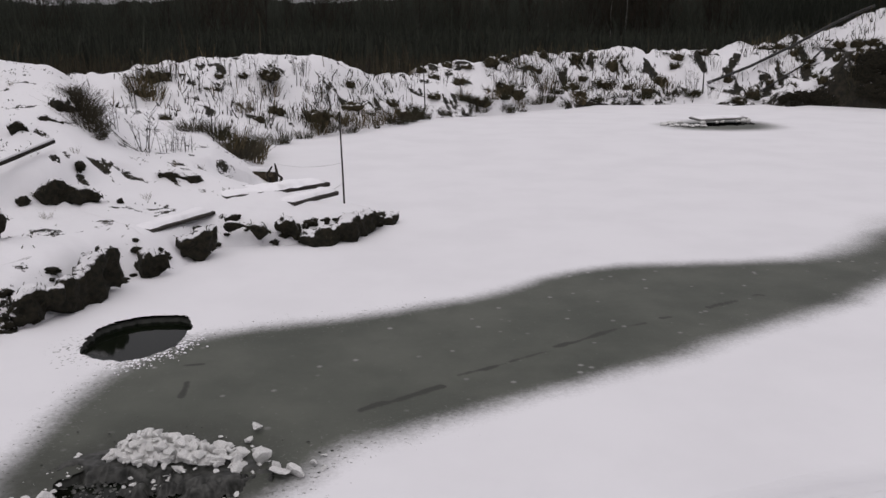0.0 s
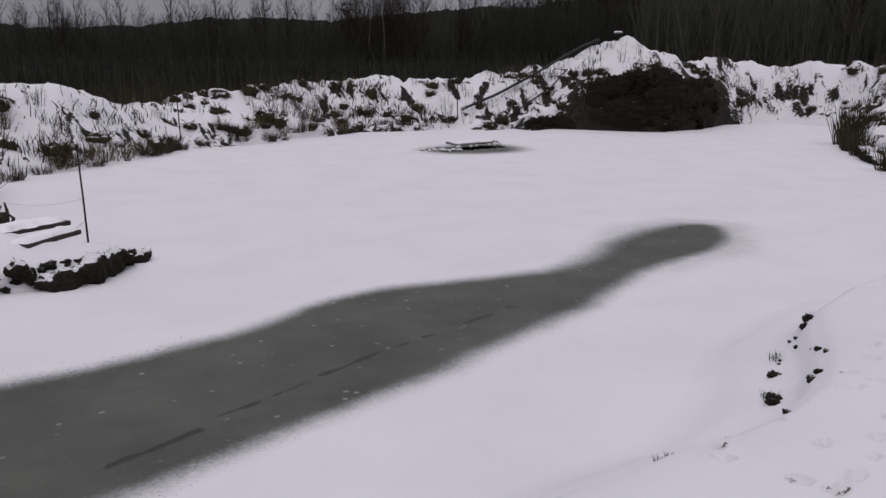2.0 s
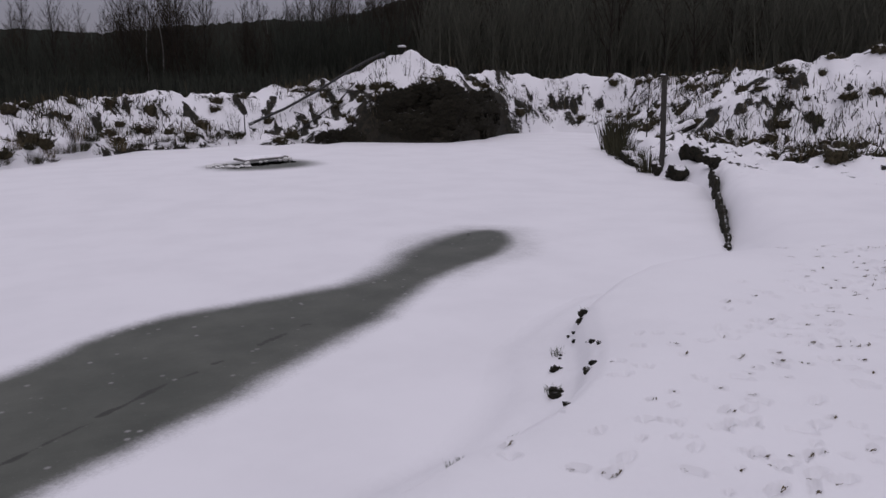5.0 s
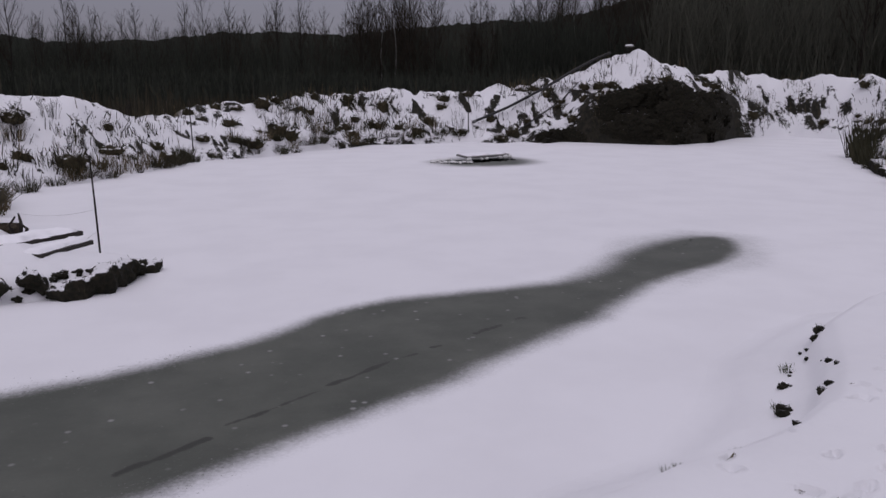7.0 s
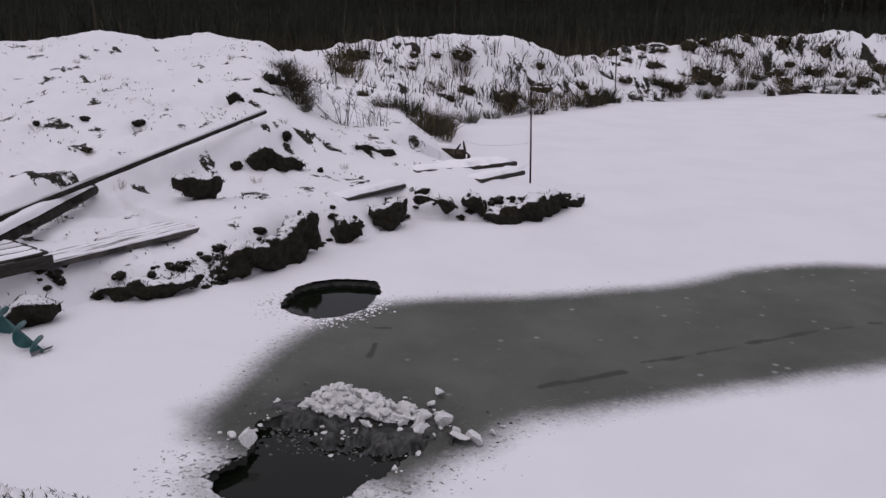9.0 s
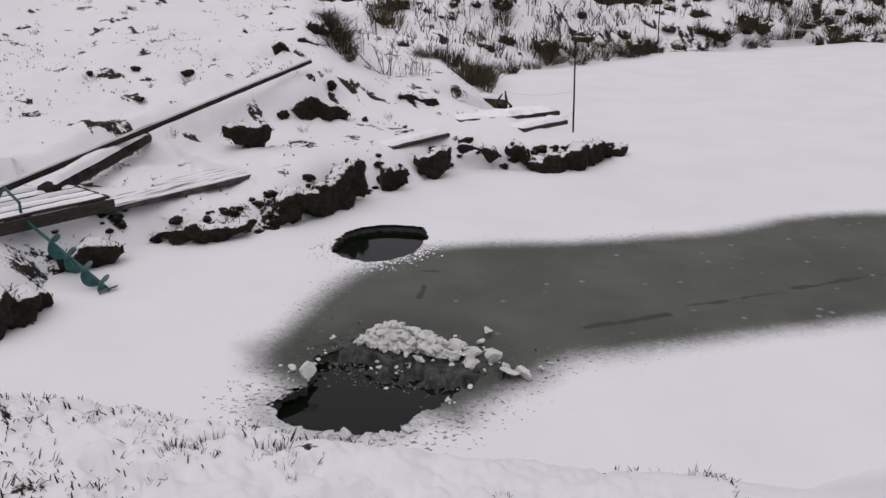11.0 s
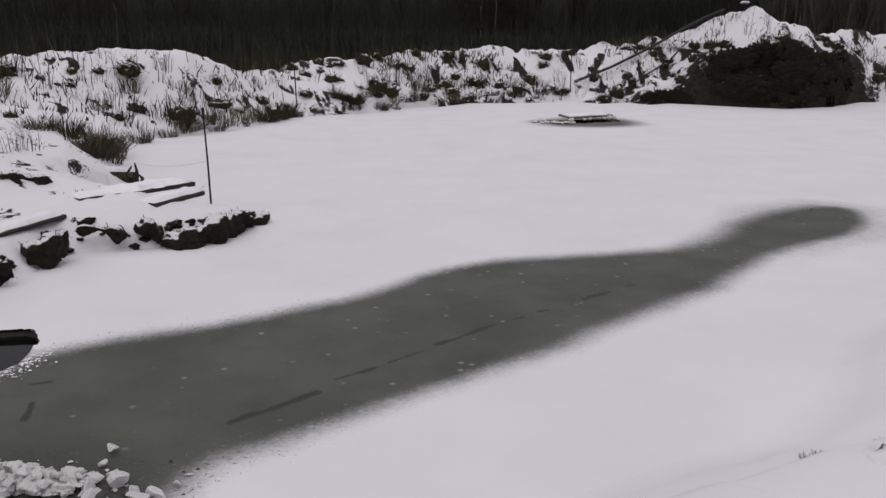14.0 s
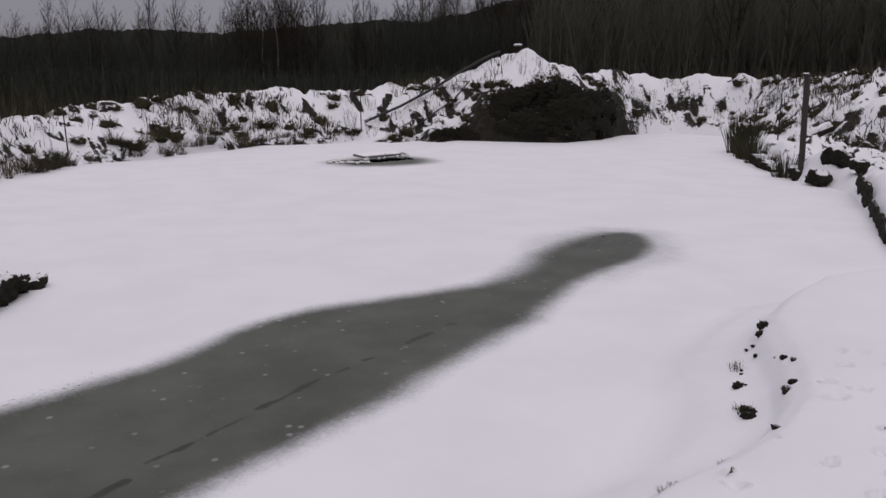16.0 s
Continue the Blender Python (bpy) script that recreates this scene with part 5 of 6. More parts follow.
# ---- leafless trees behind the field ----
def bare_tree(seed, h, slim, trunk_mat, label):
    r2 = random.Random(seed)
    root = thing("bare_tree", 0, -500, 0, label, "tree", "trees behind the field")
    verts, faces = [], []
    pts, rad = [], []
    wx2, wy2 = 0.0, 0.0
    for k in range(9):
        wx2 += r2.uniform(-0.02, 0.02) * h * 0.6
        wy2 += r2.uniform(-0.02, 0.02) * h * 0.6
        pts.append(Vector((wx2, wy2, h * k / 8)))
        rad.append(0.008 * h * (1 - 0.93 * k / 8) + 0.01)
    tube(verts, faces, pts, rad, 6)
    raw("trunk", verts, faces, trunk_mat, root, "", True)
    verts, faces = [], []
    for n in range(26):
        k = r2.uniform(0.18, 0.97)
        i = min(int(k * 8), 7)
        s = pts[i].lerp(pts[i + 1], k * 8 - i)
        a = r2.uniform(0, 6.283)
        up = r2.uniform(0.9, 1.9) * slim
        ln = h * (0.10 + 0.24 * (1 - k)) * r2.uniform(0.7, 1.2)
        d = Vector((math.cos(a), math.sin(a), up)).normalized()
        e = s + d * ln + Vector((0, 0, ln * 0.1))
        m = s.lerp(e, 0.5) + Vector((r2.uniform(-1, 1), r2.uniform(-1, 1), -0.5)) * ln * 0.06
        tube(verts, faces, [s, m, e], [0.003 * h * (1 - k) + 0.012, 0.002 * h * (1 - k) + 0.010, 0.007], 4, False)
        for _ in range(8):
            q = r2.uniform(0.25, 1.0)
            t0 = s.lerp(m, q * 2) if q < 0.5 else m.lerp(e, q * 2 - 1)
            c = a + r2.uniform(-1.3, 1.3)
            tl = ln * r2.uniform(0.2, 0.5)
            t1 = t0 + Vector((math.cos(c), math.sin(c), r2.uniform(0.6, 2.2))).normalized() * tl
            blade(verts, faces, t0, t1, 0.028, 0, r2.uniform(0, 3.14))
            for _ in range(3):
                u0 = t0.lerp(t1, r2.uniform(0.2, 0.9))
                c2 = r2.uniform(0, 6.283)
                u1 = u0 + Vector((math.cos(c2), math.sin(c2), r2.uniform(0.5, 2))).normalized() * tl * 0.45
                blade(verts, faces, u0, u1, 0.02, 0, r2.uniform(0, 3.14))
    raw("crown", verts, faces, M_TWIG, root)
    return root


def spruce(seed, h):
    r2 = random.Random(seed)
    root = thing("spruce", 0, -500, 0, "small dark spruce at the edge of the woods", "tree", "spruces behind the field")
    verts, faces = [], []
    tube(verts, faces, [(0, 0, 0), (0, 0, h * 0.5), (0, 0, h)], [0.02 * h, 0.012 * h, 0.01], 6)
    raw("trunk", verts, faces, M_BARK, root)
    verts, faces = [], []
    for n in range(420):
        k = r2.uniform(0.06, 1.0)
        a = r2.uniform(0, 6.283)
        ln = h * 0.23 * (1.02 - k) * r2.uniform(0.7, 1.1)
        s = Vector((0, 0, h * k))
        e = s + Vector((math.cos(a) * ln, math.sin(a) * ln, -0.25 * ln))
        blade(verts, faces, s, e, 0.35 * ln + 0.08, 0.03 * h * (1 - k), a + 1.57)
    raw("crown", verts, faces, M_CONIFER, root)
    return root


rt = random.Random(77)
KINDS = [bare_tree(1, 11.0, 1.0, M_BARK, "leafless dark grey tree with fine twigs"), bare_tree(2, 13.0, 1.4, M_BARK, "slim leafless tree with upswept twigs"),
         bare_tree(3, 10.0, 0.8, M_BARK, "leafless spreading tree with fine twigs"), bare_tree(4, 15.0, 1.6, M_BARK, "tall slim leafless tree"),
         bare_tree(5, 14.0, 1.3, M_BIRCH, "leafless birch with a pale trunk")]
SPRUCES = [spruce(6, 10.0), spruce(7, 8.0)]
# compass angle from, to, number, distance from, to, size
GROVES = [(-48, -20, 34, 115, 190, 0.85), (-20, -8, 34, 100, 150, 0.95), (-8, 0, 30, 120, 190, 0.95), (0, 10, 52, 115, 190, 1.0), (10, 17, 44, 115, 150, 1.15), (17, 24, 44, 110, 170, 1.1), (22, 30, 40, 110, 160, 1.35), (27, 40, 26, 85, 140, 1.15), (40, 64, 34, 75, 130, 1.2)]
used_kinds = set()
for a0, a1, n, r0, r1, size in GROVES:
    for _ in range(n):
        a, rr = radians(rt.uniform(a0, a1)), rt.uniform(r0, r1)
        x, y = rr * math.sin(a), rr * math.cos(a)
        k = rt.choice([0, 1, 1, 2, 3, 0, 1, 2] * 4 + [4])
        s = size * rt.uniform(0.75, 1.15)
        m = pose(x, y, ground_z(x, y) - 0.1, 0, 0, rt.uniform(0, 360))
        if k in used_kinds:
            ob = copy_thing(KINDS[k], m)
        else:
            used_kinds.add(k)
            ob = KINDS[k]
            ob.matrix_basis = m
        ob.scale = (s, s, s)
for n, (deg, rr, s) in enumerate([(19.5, 150, 1.35), (7.5, 170, 1.1), (9.0, 165, 0.9), (14.5, 160, 1.2), (3.0, 175, 1.0), (23.5, 160, 1.0), (-4.0, 165, 1.0), (16.3, 150, 1.0)]):
    a = radians(deg)
    x, y = rr * math.sin(a), rr * math.cos(a)
    m = pose(x, y, ground_z(x, y) - 0.1, 0, 0, n * 50)
    ob = copy_thing(SPRUCES[n % 2], m) if n > 1 else SPRUCES[n]
    ob.matrix_basis = m
    ob.scale = (s, s, s)


# ---- boards of the walkway and platform on the spit ----
def board(name, a, b, width, thick, z, label, group, snow=0.03, seed=0, lift=0.0, mat=None):
    """A board whose ice-side edge runs from a to b; the snow lies on it."""
    a, b = Vector((*a, 0)), Vector((*b, 0))
    d = b - a
    left = Vector((-d.y, d.x, 0)).normalized()
    c = (a + b) / 2 + left * width / 2
    root = thing(name, c.x, c.y, z, label, "board", group, math.degrees(math.atan2(d.y, d.x)))
    box_part("plank", (d.length, width, thick), mat or M_WOOD, root, (0, 0, thick / 2), (0, lift, 0), 0.006, "", seed)
    if snow:
        snow_strip(root, (d.length * 0.99, width * 0.96, snow), (0, 0.012, thick - 0.004), (0, lift, 0), seed)
    return root


def deck_z(*pts):
    return max(ground_z(*p) for p in pts)


board("platform_board", (-2.47, 9.0), (-1.42, 10.0), 0.42, 0.05, deck_z((-2.4, 9.1), (-1.5, 10.0), (-2.1, 9.6)) - 0.045, "wide grey platform board under a layer of snow", "boards on the spit", 0.05, 1)
board("platform_board", (-1.70, 9.05), (-1.29, 9.80), 0.27, 0.05, deck_z((-1.6, 9.3), (-1.35, 9.7)) - 0.03, "short grey platform board under snow at the tip", "boards on the spit", 0.05, 2)
board("walkway_plank", (-2.82, 7.55), (-2.45, 8.45), 0.26, 0.035, deck_z((-2.85, 7.6), (-2.6, 8.3)) - 0.02, "grey walkway plank with dark edge under snow", "boards on the spit", 0.045, 3)
board("walkway_plank", (-4.22, 4.80), (-3.36, 6.50), 0.42, 0.05, (ground_z(-4.1, 5.0) + ground_z(-3.5, 6.4)) / 2 + 0.03, "long weathered walkway plank partly swept of snow", "boards on the spit", 0, 4, -1.4, M_SWEPT)


def pallet():
    root = thing("pallet", -4.73, 4.38, deck_z((-4.5, 4.6), (-4.9, 4.3)) - 0.02, "weathered wooden pallet with snow between its slats", "pallet", "", math.degrees(math.atan2(0.91, 0.41)))
    for k in range(5):
        box_part("slat", (1.25, 0.10, 0.022), M_WOOD, root, (0, -0.30 + k * 0.15, 0.11), (0, 0, rng.uniform(-1, 1)), 0.004, "", k)
        snow_strip(root, (1.2, 0.085, 0.022), (0, -0.30 + k * 0.15, 0.119), (0, 0, 0), 20 + k)
    for k in range(3):
        box_part("bearer", (0.09, 0.72, 0.09), M_WOOD, root, (-0.55 + k * 0.55, 0, 0.052), (0, 0, 0), 0.005, "", 9 + k)
    box_part("side_board", (1.28, 0.025, 0.09), M_WOOD, root, (0, -0.375, 0.055), (0, 0, 0), 0.004, "", 13)
    return root


pallet()


def round_log(name, a, b, radius, label, category, snow=0.0, mat=None, sides=10, knots=2):
    a, b = Vector(a), Vector(b)
    d = b - a
    root = new(name)
    root.matrix_basis = Matrix.Translation(a) @ d.to_track_quat("X", "Z").to_matrix().to_4x4()
    tagged(root, label, category)
    ln = d.length
    verts, faces, pts, rad = [], [], [], []
    for k in range(15):
        u = k / 14
        pts.append((ln * u, 0.012 * math.sin(u * 5 + 1) * ln * 0.3, 0.006 * math.sin(u * 9) * ln * 0.3))
        rad.append(radius * (1 - 0.2 * u) * (1 + 0.06 * math.sin(k * 2.7)))
    tube(verts, faces, pts, rad, sides)
    raw("stem", verts, faces, mat or M_BARK, root, "", True)
    for k in range(knots):
        verts, faces = [], []
        u = 0.3 + 0.4 * k
        s = Vector((ln * u, 0, 0))
        tube(verts, faces, [s, s + Vector((0.03, -radius * 1.4, radius * 0.4)), s + Vector((0.05, -radius * 2.0, radius * 0.6))], [radius * 0.5, radius * 0.4, radius * 0.3], 6)
        raw("knot", verts, faces, mat or M_BARK, root)
    if snow:
        snow_strip(root, (ln * 0.94, radius * 1.7, snow), (ln * 0.49, 0, radius * 0.72), (0, 0, 0), 31)
    return root


def long_pole(a, b, r):
    """A straight pole leaning up the slope, snow lying along it."""
    a, b = Vector(a), Vector(b)
    us = [k / 24 for k in range(25)]
    root = thing("long_pole", 0, 0, 0, "long thin dark pole lying across the snowy slope", "pole")
    for name, up, rr, mat in (("stem", 0.0, r, M_BARK), ("snow", r * 0.8, r * 0.55, M_SNOW)):
        verts, faces = [], []
        tube(verts, faces, [a.lerp(b, k) + Vector((0, 0, up)) for k in us], [rr * (1 - 0.3 * k) * (1 + 0.08 * math.sin(k * 60)) for k in us], 8)
        raw(name, verts, faces, mat, root, "", True)


long_pole((-5.303, 4.257, 0.327), (-4.234, 8.712, 1.058), 0.034)
round_log("fallen_beam", (-4.68, 4.75, ground_z(-4.68, 4.75) + 0.10), (-5.08, 6.6, ground_z(-5.08, 6.6) + 0.05), 0.075, "thick dark beam with snow along its top", "beam", 0.05, M_BARK)
round_log("stump_log", (-3.05, 11.9, 0.16), (-2.52, 12.05, 0.12), 0.125, "short brown log at the edge of the bay", "log", 0.05, M_LOG)


def root_stub():
    root = thing("root_stub", -2.5, 11.75, ground_z(-2.5, 11.75), "forked dark root standing at the ice edge", "root")
    for p in ((-0.10, 0.02, 0.30), (0.10, -0.03, 0.22), (0.02, 0.06, 0.34)):
        verts, faces = [], []
        tube(verts, faces, [(p[0] * 0.4, p[1], -0.05), (p[0] * 1.1, p[1] + 0.03, p[2] * 0.6), (p[0] * 0.3, p[1], p[2])], [0.035, 0.025, 0.012], 6)
        raw("prong", verts, faces, M_BARK, root, "", True)


root_stub()


def stake(name, x, y, h, r, lean, label, mat=None, tip=True):
    z = max(ground_z(x, y), 0)
    root = thing(name, x, y, z - 0.03, label, "stake")
    verts, faces = [], []
    tube(verts, faces, [(0, 0, -0.1), (lean[0] * 0.45, lean[1] * 0.45, h * 0.5), (lean[0], lean[1], h)], [r, r * 0.9, r * 0.7], 7)
    raw("stem", verts, faces, mat or M_BARK, root, "", True)
    if tip:
        verts, faces = [], []
        tube(verts, faces, [(lean[0], lean[1], h - r), (lean[0], lean[1], h + r * 2.5), (lean[0], lean[1], h + r * 4)], [r * 1.3, r * 1.5, r * 0.9], 7)
        raw("tip", verts, faces, mat or M_BARK, root, "dark knob", True)
    return root


stake("rod", -1.2, 9.6, 1.14, 0.012, (-0.03, 0.0), "thin dark rod standing upright at the tip of the spit")
stake("thin_stake", -3.6, 12.6, 0.62, 0.011, (-0.04, 0.05), "thin bare stake standing in bank snow", None, False)
stake("thin_stake", -0.5, 23.1, 1.45, 0.018, (-0.05, 0.05), "thin bare stake standing in bank snow", None, False)
stake("thin_stake", 9.2, 28.75, 1.75, 0.022, (-0.02, 0.0), "thin bare stake standing in bank snow", None, False)
stake("thin_stake", 18.6, 18.2, 1.7, 0.02, (0.02, 0.0), "thin bare stake standing in bank snow", None, False)


def line(name, a, b, sag, label):
    a, b = Vector(a), Vector(b)
    verts, faces = [], []
    pts = [a.lerp(b, k / 10) - Vector((0, 0, sag * 4 * (k / 10) * (1 - k / 10))) for k in range(11)]
    tube(verts, faces, pts, [0.0018] * 11, 4)
    tagged(raw(name, verts, faces, M_WIRE), label, "line")


zr = ground_z(-1.2, 9.6)
line("fishing_line", (-1.21, 9.6, zr + 0.55), (-2.45, 11.75, ground_z(-2.5, 11.75) + 0.34), 0.05, "thin slack line tied between rod and root")
line("fishing_line", (-1.21, 9.6, zr + 0.30), (-1.75, 11.0, 0.03), 0.02, "thin line running from rod to ice")


def timber_post(x, y):
    root = thing("timber_post", x, y, ground_z(x, y) - 0.05, "squared grey timber post leaning slightly on the bank", "post")
    box_part("shaft", (0.10, 0.10, 2.15), M_WOOD, root, (-0.03, 0, 1.07), (0, -2.0, 12), 0.012, "", 3)
    box_part("crosspiece", (0.30, 0.06, 0.05), M_WOOD, root, (-0.10, 0.0, 2.12), (0, 3, 12), 0.008, "", 5)
    snow_strip(root, (0.12, 0.10, 0.02), (-0.1, 0, 2.155), (0, 0, 12), 44)


timber_post(14.03, 13.15)
round_log("snowy_log", (18.9, 17.6, ground_z(18.9, 17.6) + 0.06), (19.6, 17.1, ground_z(19.6, 17.1) + 0.06), 0.10, "short log capped with a thick roll of snow", "log", 0.14)

# two hoses laid up the mound, and a tray on its top
def hose(pts, r, label):
    root = thing("hose", *pts[0], label, "hose", "hoses up the mound")
    verts, faces = [], []
    o = Vector(pts[0])
    fine = []
    for a, b in zip(pts[:-1], pts[1:]):
        for k in range(4):
            fine.append(Vector(a).lerp(Vector(b), k / 4) - o)
    fine.append(Vector(pts[-1]) - o)
    tube(verts, faces, fine, [r] * len(fine), 8)
    raw("pipe", verts, faces, M_PIPE, root, "", True)
    verts, faces = [], []
    tube(verts, faces, [fine[0] - (fine[1] - fine[0]).normalized() * 0.03, fine[0] + (fine[1] - fine[0]).normalized() * 0.12], [r * 1.25, r * 1.25], 8)
    raw("coupling", verts, faces, M_STEEL, root, "", True)


def up_mound(pts, lift):
    return [(x, y, ground_z(x, y) + lift) for x, y in pts]


hose([(9.5, 29.1, ground_z(9.5, 29.1) + 0.1), (11.0, 29.4, 1.25), (12.6, 29.8, 1.95), (14.2, 30.2, 2.75), (15.0, 30.4, 3.1), (15.8, 30.5, 3.4)], 0.05, "black hose laid straight up the snowy mound")
hose(up_mound([(11.2, 28.7), (12.2, 28.9), (13.2, 29.3), (14.0, 29.6)], 0.06), 0.03, "thin black hose along the side of the mound")


def tray():
    z = ground_z(16.5, 30.3)
    root = thing("tray", 16.5, 30.3, z, "small snow-topped tray on a stick at the mound top", "tray")
    verts, faces = [], []
    tube(verts, faces, [(0, 0, -0.1), (0.02, 0, 0.27)], [0.02, 0.02], 6)
    raw("stick", verts, faces, M_BARK, root)
    verts, faces = [], []
    tube(verts, faces, [(0.02, 0, 0.25), (0.02, 0, 0.29)], [0.16, 0.18], 12)
    raw("dish", verts, faces, M_GREYBOARD, root)
    snow_strip(root, (0.3, 0.24, 0.06), (0.02, 0, 0.285), (0, 0, 0), 55)


tray()


# ---- far ice hole with a board over it ----
FAR_LUMPS = [lump_mesh("ice_lump", 50 + k, M_CHUNK, 0.45, 2.4, 2) for k in range(4)]


def hole_cover():
    root = thing("hole_cover", 7.4, 21.4, 0.02, "wet grey board propped on ice lumps over a hole", "cover", "", 24)
    box_part("panel", (1.6, 0.5, 0.05), M_GREYBOARD, root, (0, 0.1, 0.125), (5, 0, 0), 0.015, "", 2)
    snow_strip(root, (1.5, 0.4, 0.035), (0, 0.13, 0.148), (5, 0, 0), 60)
    for k, x in enumerate((-0.75, -0.3, -0.1, 0.4, 0.62, 0.78)):
        me = lump_mesh("ice_lump", 40 + k, M_CHUNK, 0.5, 2.4, 2)
        ob = new("ice_lump", me)
        ob.parent = root
        w = (0.20, 0.12, 0.10, 0.14, 0.16, 0.2)[k]
        ob.matrix_basis = pose(x, -0.16, 0.05, 0, 0, k * 40) @ Matrix.Diagonal((w, 0.12, 0.12 if k in (1, 2, 3) else 0.2, 1))


hole_cover()
for n in range(26):
    a, r = rng.uniform(2.0, 4.4), rng.uniform(0.85, 1.3)
    x, y = 7.25 + math.cos(a) * r * 1.1 - (0.35 if n % 3 == 0 else 0), 21.2 + math.sin(a) * r * 0.55 + math.cos(a) * 0.3
    s = rng.uniform(0.06, 0.18)
    place("ice_lump", FAR_LUMPS[n % 4], x, y, 0.02 + s * 0.15, (s * 1.5, s, s * 0.7), rng.uniform(0, 360), "rough white lump of ice round the far hole", "ice", "lumps round the far hole")


# ---- ice auger leaning from the ice to the bank ----
def auger():
    tip, end = Vector((-3.60, 4.0, 0.03)), Vector((-4.44, 4.22, 0.42))
    d = end - tip
    root = new("ice_auger")
    root.matrix_basis = Matrix.Translation(tip) @ d.to_track_quat("Z", "Y").to_matrix().to_4x4()
    tagged(root, "teal painted hand ice auger leaning on the bank", "auger")
    ln = d.length
    verts, faces = [], []
    tube(verts, faces, [(0, 0, 0.02), (0, 0, ln * 0.5), (0, 0, ln)], [0.012, 0.012, 0.012], 10)
    raw("shaft", verts, faces, M_TEAL, root, "", True)
    verts, faces = [], []
    turns, steps = 3.6, 110
    for k in range(steps + 1):
        a = 2 * math.pi * turns * k / steps
        z = 0.04 + 0.62 * k / steps
        for rr, dz in ((0.010, 0.004), (0.075, 0.004), (0.075, -0.004), (0.010, -0.004)):
            verts.append((rr * math.cos(a), rr * math.sin(a), z + dz))
        if k:
            b = 4 * (k - 1)
            for q in range(4):
                w = (q + 1) % 4
                faces.append((b + q, b + w, b + 4 + w, b + 4 + q))
    raw("flight", verts, faces, M_TEAL, root, "teal spiral blade")
    for s in (-1, 1):
        box_part("cutter", (0.075, 0.028, 0.004), M_STEEL, root, (s * 0.038, 0, 0.03), (20 * s, 0, 0), 0.001, "bare steel cutting blade")
    verts, faces = [], []
    tube(verts, faces, [(0, 0, ln), (0.0, 0.10, ln + 0.04), (0.0, 0.12, ln + 0.22), (0, 0.0, ln + 0.26), (0, 0, ln + 0.40)], [0.011] * 5, 8)
    raw("crank", verts, faces, M_TEAL, root, "", True)
    verts, faces = [], []
    tube(verts, faces, [(0, 0, ln + 0.36), (0, 0, ln + 0.40), (0, 0, ln + 0.46)], [0.022, 0.026, 0.02], 10)
    raw("knob", verts, faces, M_PIPE, root, "dark plastic knob", True)


auger()


# ---- broken ice round the near hole ----
def chunk_mesh(seed, flat=1.0, name="ice_chunk"):
    """A broken lump with flat facets and rough hollows."""
    r2 = random.Random(seed)
    bm = bmesh.new()
    bmesh.ops.create_icosphere(bm, subdivisions=2, radius=0.5)
    cuts = [(Vector((r2.gauss(0, 1), r2.gauss(0, 1), r2.gauss(0, 1))).normalized(), r2.uniform(0.16, 0.34)) for _ in range(8)]
    off = Vector((seed * 2.3, seed * 1.1, 0))
    for v in bm.verts:
        for n, d in cuts:
            over = v.co.dot(n) - d
            if over > 0:
                v.co -= n * over
        v.co *= 1 + 0.16 * noise.noise(v.co * 4.5 + off)
        v.co.z *= flat
    me = bpy.data.meshes.new(name)
    bm.to_mesh(me)
    bm.free()
    me.materials.append(M_CHUNK)
    return me


CHUNKS = [chunk_mesh(k, 0.8 if k % 4 else 0.45) for k in range(12)]
rc = random.Random(9)


def pile_height(x, y):
    k = math.exp(-(((x + 1.56) / 0.17) ** 2 + ((y - 3.80) / 0.13) ** 2)) * 0.13 + math.exp(-(((x + 1.28) / 0.26) ** 2 + ((y - 3.72) / 0.14) ** 2)) * 0.12
    return k


def heap():
    """The packed heart of the heap, in one lumpy mass."""
    nx, ny = 70, 46
    u, v = np.meshgrid(np.linspace(-1.80, -0.90, nx), np.linspace(3.42, 4.02, ny), indexing="ij")
    k = np.exp(-(((u + 1.56) / 0.14) ** 2 + ((v - 3.80) / 0.11) ** 2)) * 0.12 + np.exp(-(((u + 1.25) / 0.24) ** 2 + ((v - 3.72) / 0.10) ** 2)) * 0.075 + np.exp(-(((u + 1.3) / 0.30) ** 2 + ((v - 3.56) / 0.09) ** 2)) * 0.045
    k = k * (0.8 + 0.5 * fbm(u, v, 6.0, 3, 131)) + (np.abs(fbm(u, v, 15.0, 3, 133)) * 0.10 + fbm(u, v, 36.0, 2, 135) * 0.03) * smooth(0.01, 0.05, k) - 0.022 - 0.10 * smooth(3.68, 3.56, v)
    verts = np.stack([u, v, k], axis=-1).reshape(-1, 3)
    faces = [(i * ny + j, (i + 1) * ny + j, (i + 1) * ny + j + 1, i * ny + j + 1) for i in range(nx - 1) for j in range(ny - 1) if k[i, j] > -0.07 or k[i + 1, j + 1] > -0.07]
    return tagged(raw("ice_mound", verts, faces, M_CHUNK, None, "", True), "packed mound of broken white ice beside the hole", "ice")


